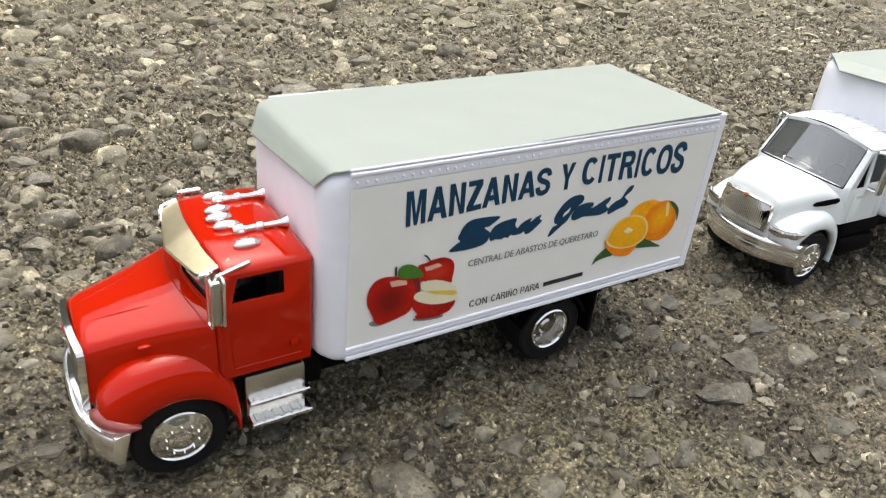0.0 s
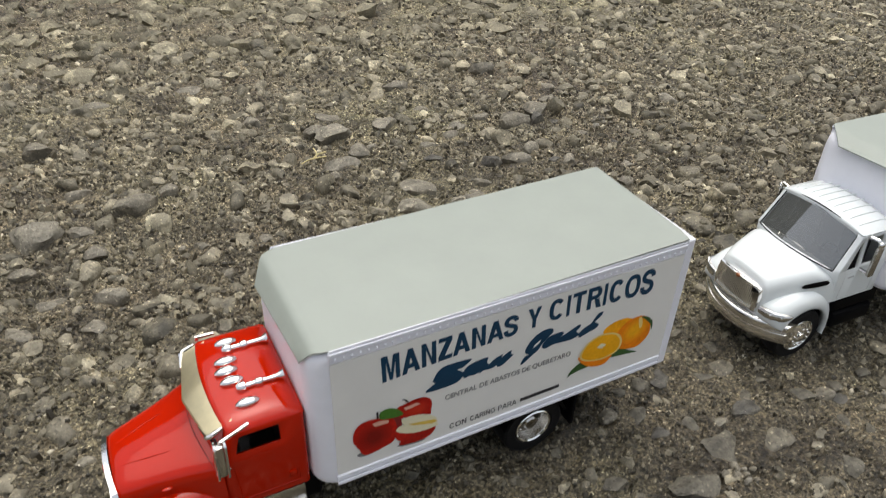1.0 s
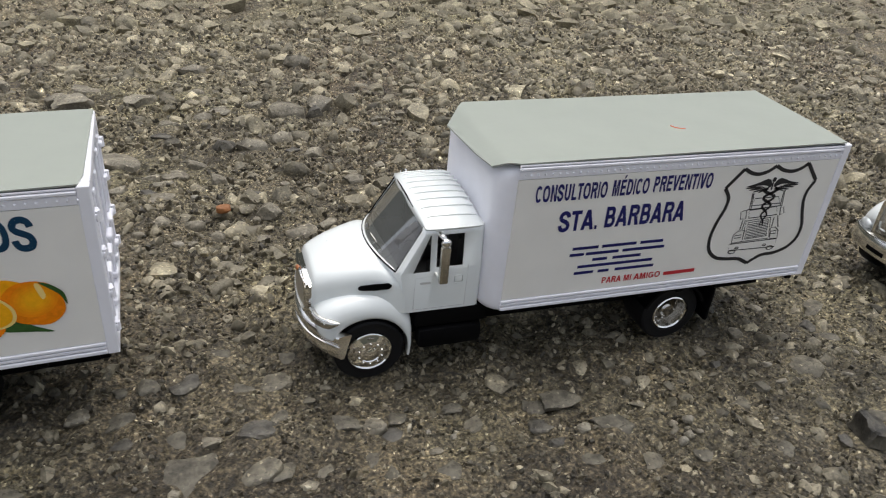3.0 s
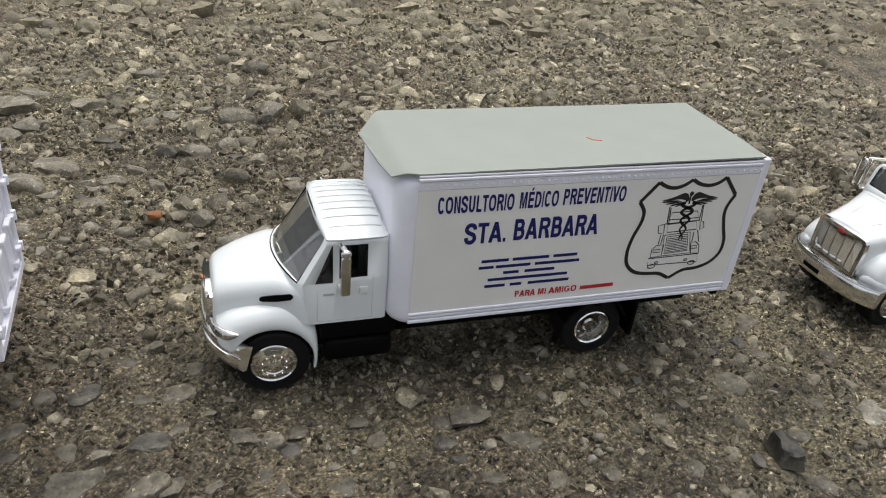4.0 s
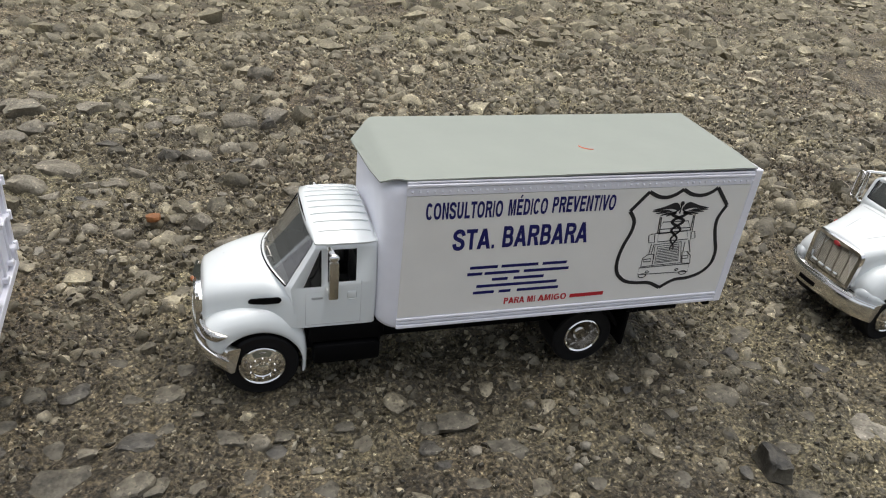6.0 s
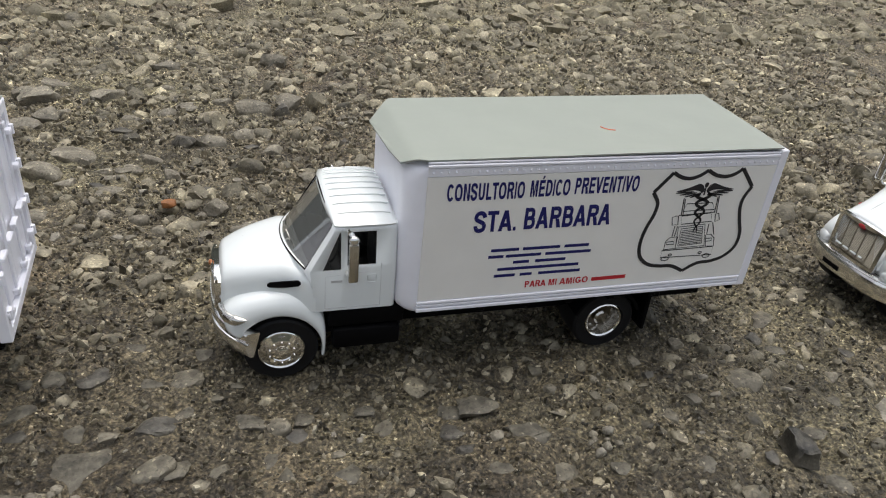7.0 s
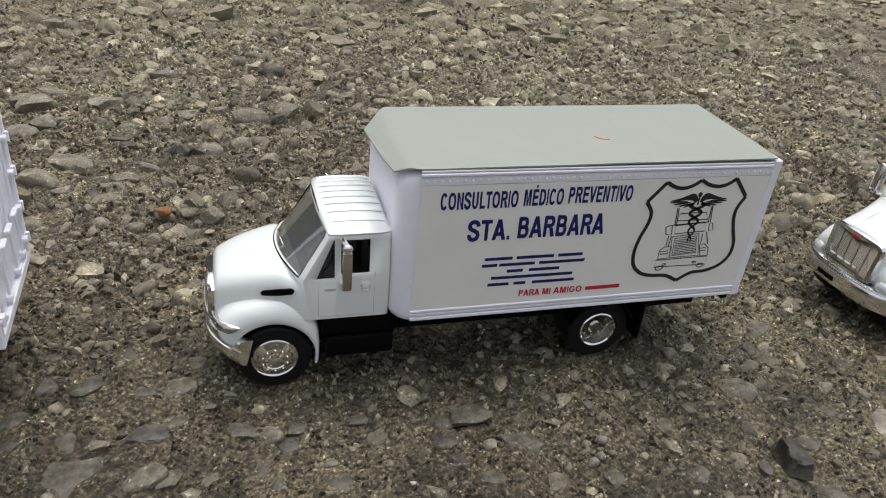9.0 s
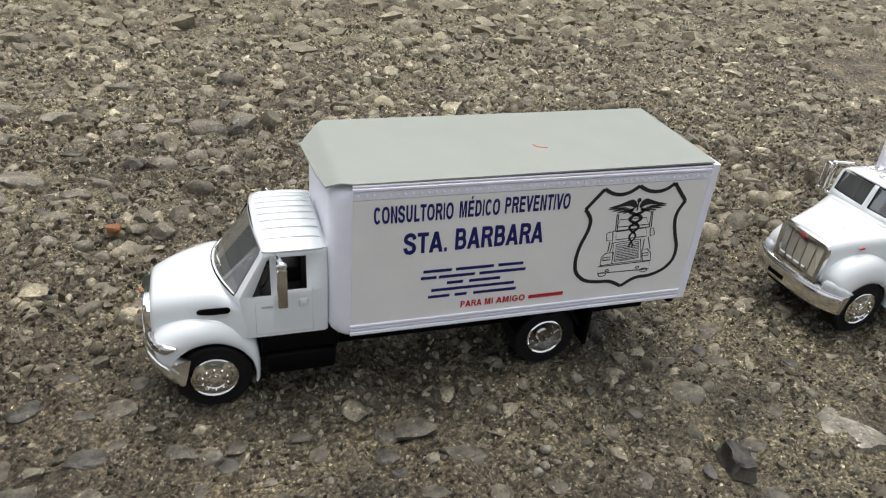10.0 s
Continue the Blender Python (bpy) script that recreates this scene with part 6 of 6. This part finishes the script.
# stones that stand out, by the part of the ground they lie in: x, y, width in millimetres, look
BEHIND_WHITE = [(0.152, 0.434, 25, 4), (0.16, 0.464, 40, 1), (0.19, 0.439, 24, 4), (0.146, 0.399, 26, 5), (0.161, 0.407, 17, 5), (0.169, 0.408, 9, 4), (0.206, 0.401, 19, 1), (0.203, 0.384, 15, 2), (0.186, 0.357, 36, 1), (0.222, 0.35, 23, 5), (0.236, 0.367, 17, 3), (0.253, 0.363, 21, 5), (0.27, 0.377, 18, 4), (0.279, 0.411, 29, 5), (0.296, 0.413, 14, 3), (0.312, 0.412, 11, 2), (0.285, 0.352, 17, 4), (0.298, 0.343, 6, 5), (0.338, 0.4, 6, 6), (0.33, 0.387, 7, 6), (0.341, 0.392, 5, 4), (0.351, 0.408, 11, 1), (0.171, 0.331, 27, 4), (0.197, 0.335, 12, 4)]
BEHIND_WHITE_AND_ON = [(0.205, 0.326, 15, 4), (0.183, 0.318, 13, 4), (0.231, 0.328, 13, 5), (0.211, 0.337, 17, 1), (0.204, 0.307, 19, 1), (0.197, 0.314, 11, 2), (0.203, 0.285, 10, 4), (0.219, 0.283, 13, 5), (0.193, 0.277, 7, 5), (0.25, 0.307, 16, 2), (0.254, 0.285, 15, 5), (0.247, 0.282, 6, 5), (0.228, 0.267, 12, 5), (0.186, 0.264, 10, 6), (0.211, 0.264, 7, 6), (0.217, 0.258, 7, 5), (0.248, 0.266, 9, 1), (0.175, 0.287, 19, 1), (0.267, 0.27, 17, 1), (0.281, 0.274, 12, 4), (0.265, 0.312, 7, 5), (0.273, 0.352, 10, 2), (0.322, 0.339, 11, 4), (0.329, 0.363, 9, 2)]
BEHIND_WHITE_FAR_ON = [(0.315, 0.383, 12, 1), (0.301, 0.312, 12, 5), (0.219, 0.305, 6, 6), (0.238, 0.423, 19, 1), (0.258, 0.428, 16, 5), (0.322, 0.445, 20, 1), (0.223, 0.456, 20, 1)]
BEFORE_WHITE = [(0.2, 0.183, 6, 8), (0.225, 0.179, 13, 9), (0.247, 0.173, 13, 9), (0.241, 0.161, 15, 8), (0.229, 0.159, 13, 9), (0.213, 0.166, 13, 2), (0.2, 0.164, 10, 9), (0.251, 0.149, 7, 8), (0.192, 0.152, 13, 9), (0.24, 0.143, 4, 5), (0.209, 0.141, 12, 9), (0.219, 0.137, 8, 5), (0.234, 0.137, 14, 2), (0.194, 0.141, 10, 2), (0.239, 0.122, 17, 8), (0.216, 0.127, 27, 9), (0.225, 0.13, 2, 6), (0.253, 0.116, 8, 8), (0.268, 0.118, 10, 9), (0.261, 0.135, 13, 9), (0.278, 0.134, 10, 9), (0.276, 0.127, 11, 2), (0.287, 0.125, 3, 6), (0.295, 0.122, 4, 6)]
BEFORE_WHITE_AND_ON = [(0.305, 0.127, 12, 8), (0.287, 0.117, 6, 5), (0.288, 0.107, 11, 9), (0.327, 0.13, 12, 9), (0.325, 0.119, 10, 2), (0.192, 0.166, 9, 9), (0.258, 0.155, 6, 5), (0.299, 0.136, 8, 9)]
BEFORE_THIRD = [(0.335, 0.128, 18, 9), (0.366, 0.133, 6, 5), (0.384, 0.135, 4, 4), (0.406, 0.134, 6, 3), (0.427, 0.13, 4, 6), (0.35, 0.114, 16, 9), (0.339, 0.114, 6, 4), (0.327, 0.11, 9, 3), (0.404, 0.115, 11, 8), (0.409, 0.103, 3, 6), (0.443, 0.127, 15, 8), (0.476, 0.16, 16, 8), (0.463, 0.149, 9, 3), (0.467, 0.141, 11, 9), (0.48, 0.141, 5, 5), (0.5, 0.134, 10, 2), (0.472, 0.13, 4, 6), (0.479, 0.121, 9, 5), (0.469, 0.109, 13, 9), (0.457, 0.119, 5, 6), (0.453, 0.098, 16, 9), (0.495, 0.0945, 38, 10), (0.428, 0.089, 9, 2), (0.447, 0.096, 12, 9)]
BEFORE_THIRD_AND_ON = [(0.445, 0.078, 13, 9), (0.427, 0.121, 5, 6), (0.447, 0.163, 8, 4), (0.429, 0.151, 10, 5), (0.405, 0.143, 9, 5), (0.377, 0.098, 12, 9), (0.405, 0.092, 14, 9), (0.356, 0.097, 11, 8), (0.334, 0.101, 13, 9), (0.416, 0.12, 9, 9)]
BEHIND_RED = [(0.052, 0.338, 10, 5), (0.024, 0.386, 25, 5), (0.001, 0.349, 14, 5), (-0.028, 0.377, 30, 4), (0.006, 0.313, 21, 4), (-0.007, 0.42, 18, 5), (0.3, 0.423, 22, 5), (0.417, 0.416, 24, 4), (0.226, 0.408, 16, 5), (0.337, 0.467, 24, 1), (0.042, 0.399, 14, 5), (0.042, 0.343, 7, 4), (-0.021, 0.319, 17, 1), (-0.034, 0.3, 17, 1), (-0.032, 0.345, 15, 5), (-0.004, 0.373, 16, 1), (-0.002, 0.29, 13, 1), (0.082, 0.328, 12, 5), (0.06, 0.309, 11, 5), (0.138, 0.384, 14, 5), (0.223, 0.502, 23, 1), (0.299, 0.503, 24, 5), (0.107, 0.473, 16, 4), (0.074, 0.542, 23, 1)]
BEHIND_RED_AND_ON = [(0.01, 0.54, 27, 1), (-0.026, 0.479, 24, 5), (0.142, 0.443, 16, 5)]
BEFORE_RED = [(0.14, 0.124, 9, 8), (0.11, 0.123, 12, 9), (0.163, 0.128, 11, 9), (0.189, 0.116, 22, 9), (0.111, 0.108, 18, 8), (0.1, 0.141, 12, 9), (0.091, 0.121, 7, 8), (-0.032, 0.164, 10, 9), (0.232, 0.121, 17, 8), (0.25, 0.101, 14, 9), (0.158, 0.101, 12, 9), (0.18, 0.095, 13, 8), (0.215, 0.09, 14, 9), (0.144, 0.102, 10, 9), (0.082, 0.133, 7, 9), (0.066, 0.139, 7, 2), (-0.009, 0.21, 9, 4), (-0.022, 0.194, 13, 9), (-0.007, 0.172, 12, 9), (0.271, 0.131, 11, 5), (0.241, 0.146, 10, 9), (0.179, 0.156, 9, 5)]
STAND_OUT = BEHIND_WHITE + BEHIND_WHITE_AND_ON + BEHIND_WHITE_FAR_ON + BEFORE_WHITE + BEFORE_WHITE_AND_ON + BEFORE_THIRD + BEFORE_THIRD_AND_ON + BEHIND_RED + BEHIND_RED_AND_ON + BEFORE_RED
LOOKS = ((TAN_STONE, 0.15, "flat tan stone sunk in the asphalt"), (GREY_STONE, 0.16, "flat grey stone sunk in the asphalt"), (DARK_STONE, 0.17, "dark flat stone sunk in the asphalt"), (DARK_STONE, 0.40, "dark angular stone standing on the asphalt"),
         (TAN_STONE, 0.27, "tan rounded stone bedded in the asphalt"), (GREY_STONE, 0.28, "grey rounded stone bedded in the asphalt"), (PALE_STONE, 0.34, "small pale stone lying on the asphalt"), (DARK_STONE, 0.75, "dark blocky stone standing on the asphalt"),
         (SUNK_TAN, 0.13, "dull tan stone set flush in the asphalt"), (SUNK_GREY, 0.13, "dull grey stone set flush in the asphalt"), (PALE_STONE, 0.10, "broad pale flat stone lying in the asphalt"))
stone_shapes, stone_faces = rock_shapes(len(STAND_OUT), 3, 77)
for k, (sx, sy, sw, lk) in enumerate(STAND_OUT):
    mat, tall, words = LOOKS[lk]
    rg = np.random.default_rng(300 + k)
    v = stone_shapes[k].copy()
    a = rg.uniform(-0.5, 0.5)
    px, py = v[:, 0] * sw / 2000, v[:, 1] * sw / 2000 * rg.uniform(0.62, 0.85)
    v = np.stack([px * np.cos(a) - py * np.sin(a), px * np.sin(a) + py * np.cos(a), np.sign(v[:, 2]) * np.abs(v[:, 2]) ** (1.0 if tall > 0.38 else 0.62) * tall * sw / 1000], -1)
    v[:, 2] += rg.normal(0, 0.07) * v[:, 0] + rg.normal(0, 0.07) * v[:, 1]
    me = mesh_from("stone", v, stone_faces.ravel(), np.full(len(stone_faces), 3), mat, True)
    me.set_sharp_from_angle(angle=radians(36))
    ob = new("stone", me)
    ob.location = (sx, sy, float(ground_height(np.array([sx]), np.array([sy]))[0]) - (0.12 if tall > 0.25 else 0.35) * tall * sw / 1000)
    tagged(ob, words, "stone", "stones in the asphalt")

# a dark wedge of broken stone
bm = bmesh.new()
wedge = [bm.verts.new(p) for p in ((-5.6, -6.0, -2), (5.8, -6.6, -2), (6.8, 7.0, -2), (-6.4, 8.4, -2), (-3.6, -4.8, 6.2), (4.4, -5.2, 5.4), (4.2, 5.8, 5.6), (-5.2, 7.0, 8.4))]
for q in ((3, 2, 1, 0), (4, 5, 6, 7), (0, 1, 5, 4), (1, 2, 6, 5), (2, 3, 7, 6), (3, 0, 4, 7)):
    bm.faces.new([wedge[k] for k in q])
bmesh.ops.scale(bm, vec=(0.8, 0.85, 0.9), verts=bm.verts)
bmesh.ops.bevel(bm, geom=list(bm.edges), offset=0.7, segments=1, affect="EDGES", profile=0.5)
bmesh.ops.subdivide_edges(bm, edges=list(bm.edges), cuts=3, use_grid_fill=True)
for v in bm.verts:
    v.co += 0.9 * noise.noise_vector(v.co * 0.33) + 0.35 * noise.noise_vector(v.co * 0.9)
wedge_stone = part("wedge_stone", bm, WEDGE_STONE, None, "dark wedge of broken stone", smooth=30)
wedge_stone.location, wedge_stone.rotation_euler = (0.4375, 0.088, 0.0), (0, 0, radians(-14))
tagged(wedge_stone, category="stone")

# small heaps of pebbles: middle x, y, spread, count, first size
pebble_shapes, pebble_faces = rock_shapes(8, 2, 91)
for hx, hy, spread, count, big in ((0.374, 0.107, 7, 8, 4.8), (0.210, 0.113, 8, 10, 4.4), (0.336, 0.392, 9, 7, 5.5)):
    rg = np.random.default_rng(int(hx * 1000))
    for q in range(count):
        w = big * rg.uniform(0.55, 1.0) / 2000
        v = pebble_shapes[q % 8] * np.array([w, w * rg.uniform(0.75, 1), w * 0.75])
        me = mesh_from("pebble", v, pebble_faces.ravel(), np.full(len(pebble_faces), 3), (GREY_STONE, TAN_STONE, PALE_STONE)[(0, 0, 1, 2)[q % 4]], True)
        ob = new("pebble", me)
        r, a = spread * math.sqrt((q + 0.3) / count) / 1000, q * 2.4
        px, py = hx + r * math.cos(a), hy + 0.7 * r * math.sin(a)
        ob.location = (px, py, float(ground_height(np.array([px]), np.array([py]))[0]) + w * 0.45)
        tagged(ob, "small rounded pebble in a loose heap", "pebble", "pebbles on the asphalt")

# tyre prints and the standing-out stones stay free of loose stones
SPOTS = [(x, y, r / 2200) for x, y, r, _ in STAND_OUT] + [(0.438, 0.088, 0.009)]
for ox, oy, yaw, axles in ((0.2730, 0.1755, 0, (0.6, 120.6)), (0.0203, 0.1697, 2.95, (3.0, 121.0)), (0.5344, 0.1667, 1.46, (3.0, 121.0))):
    for ax in axles:
        for side in (-19, 19):
            c, s = math.cos(radians(yaw)), math.sin(radians(yaw))
            SPOTS.append((ox + (c * ax - s * side) / 1000, oy + (s * ax + c * side) / 1000, 0.008))


def scatter(seed, count, x0, x1, y0, y1, gap=0.002):
    rg = np.random.default_rng(seed)
    x, y = rg.uniform(x0, x1, count), rg.uniform(y0, y1, count)
    keep = clear_of(x, y, SPOTS, gap)
    return x[keep], y[keep]


def sizes_of(seed, count, lo, hi, power):
    return lo + (hi - lo) * np.random.default_rng(seed).random(count) ** power


WORDS = "grey and brown stones set in worn asphalt"
for k, (count, x0, x1, y0, y1, lo, hi, power, level, fl, sink) in enumerate((
        (300, -0.25, 0.85, 0.0, 0.62, 0.012, 0.024, 1.6, 2, 0.20, 0.45),
        (1900, -0.25, 0.85, 0.0, 0.62, 0.006, 0.013, 1.5, 2, 0.30, 0.28),
        (13000, -0.2, 0.8, 0.0, 0.60, 0.0026, 0.0075, 1.5, 1, 0.42, 0.22),
        (1500, -0.25, 0.85, 0.22, 0.66, 0.007, 0.020, 1.6, 2, 0.34, 0.22),
        (4200, -0.9, 1.7, 0.60, 1.9, 0.014, 0.040, 1.5, 1, 0.30, 0.26),
        (9500, -0.9, 1.7, 0.56, 1.9, 0.006, 0.018, 1.5, 1, 0.36, 0.22))):
    px, py = scatter(10 + k, count, x0, x1, y0, y1, 0.003 if k else 0.008)
    sz = sizes_of(20 + k, len(px), lo, hi, power)
    rocks("gravel", px, py, sz, np.random.default_rng(30 + k).uniform(0.75, 1.3, len(px)) * fl, sink + 0.22 * (py < 0.165), level, 40 + 3 * k, FAR_GRAVEL if y1 > 1 else GRAVEL, WORDS)
for k, (count, x0, x1, y0, y1, lo, hi) in enumerate(((60000, -0.10, 0.66, 0.05, 0.44, 0.0007, 0.0028), (22000, -0.25, 0.85, 0.22, 0.62, 0.0014, 0.0046), (12000, -0.4, 1.05, 0.55, 0.95, 0.0016, 0.0052))):
    px, py = scatter(50 + k, count, x0, x1, y0, y1, 0.0)
    grit_bed("fine_grit", px, py, sizes_of(60 + k, len(px), lo, hi, 2.2), 80 + k, "fine pale and dark grit in worn asphalt")

# ---- small finds on the ground ----
STRAW = material("dry_straw", (0.55, 0.46, 0.22), 0.6, vary=0.2, scale=600, bump=0.2)
CHIP = material("orange_brown_chip", (0.25, 0.098, 0.030), 0.6, vary=0.35, scale=500, bump=0.6)
sprig = thing("dry_sprig", "pale dry straw sprig lying on the asphalt", "grass", pose(0.131, 0.405, 0.0005))
for pts in ([(-9, -3, 0.8), (-3, -0.5, 1.6), (4, 0.5, 1.4), (8, 1.2, 1.0)], [(1, 0, 1.5), (2.5, 4, 3.2), (2, 9, 4.0)], [(-1, -0.4, 1.4), (3, 3, 2.4), (9, 5, 2.2)]):
    bm = bmesh.new()
    tube(bm, curve_points(pts, 4), 0.45, 6)
    part("straw", bm, STRAW, sprig)
bm = bmesh.new()
bmesh.ops.create_icosphere(bm, subdivisions=2, radius=1.0)
for v in bm.verts:
    f = 1 + 0.25 * noise.noise(v.co * 2.1)
    v.co = Vector((max(-0.8, min(0.8, v.co.x * f)) * 4.2, v.co.y * f * 2.8, max(-0.7, min(0.75, v.co.z * f)) * 2.6 + 1.0))
chip = part("brick_chip", bm, CHIP, None, "small orange-brown brick chip on the asphalt", smooth=30)
chip.location = (0.232, 0.287, 0.0)
tagged(chip, category="chip")

# ---- added unseen screens that block low sky light and darken reflections ----
UNSEEN_SCREEN = material("unseen_screen", (0.10, 0.105, 0.085), 0.9, vary=0.3, scale=3, bump=0.3, bump_scale=40)
bm = bmesh.new()
block(bm, -7000, 7000, 4200, 4400, -20, 3100, 10, 1)
tagged(part("unseen_screen_north", bm, UNSEEN_SCREEN, None, "added unseen screen that darkens reflections and low sky behind the trucks", smooth=0), category="wall", kind="structure")
bm = bmesh.new()
block(bm, -7000, 7000, -3400, -3200, -20, 1000, 10, 1)
tagged(part("unseen_screen_south", bm, UNSEEN_SCREEN, None, "added unseen low screen that cuts low sky light before the trucks", smooth=0), category="wall", kind="structure")
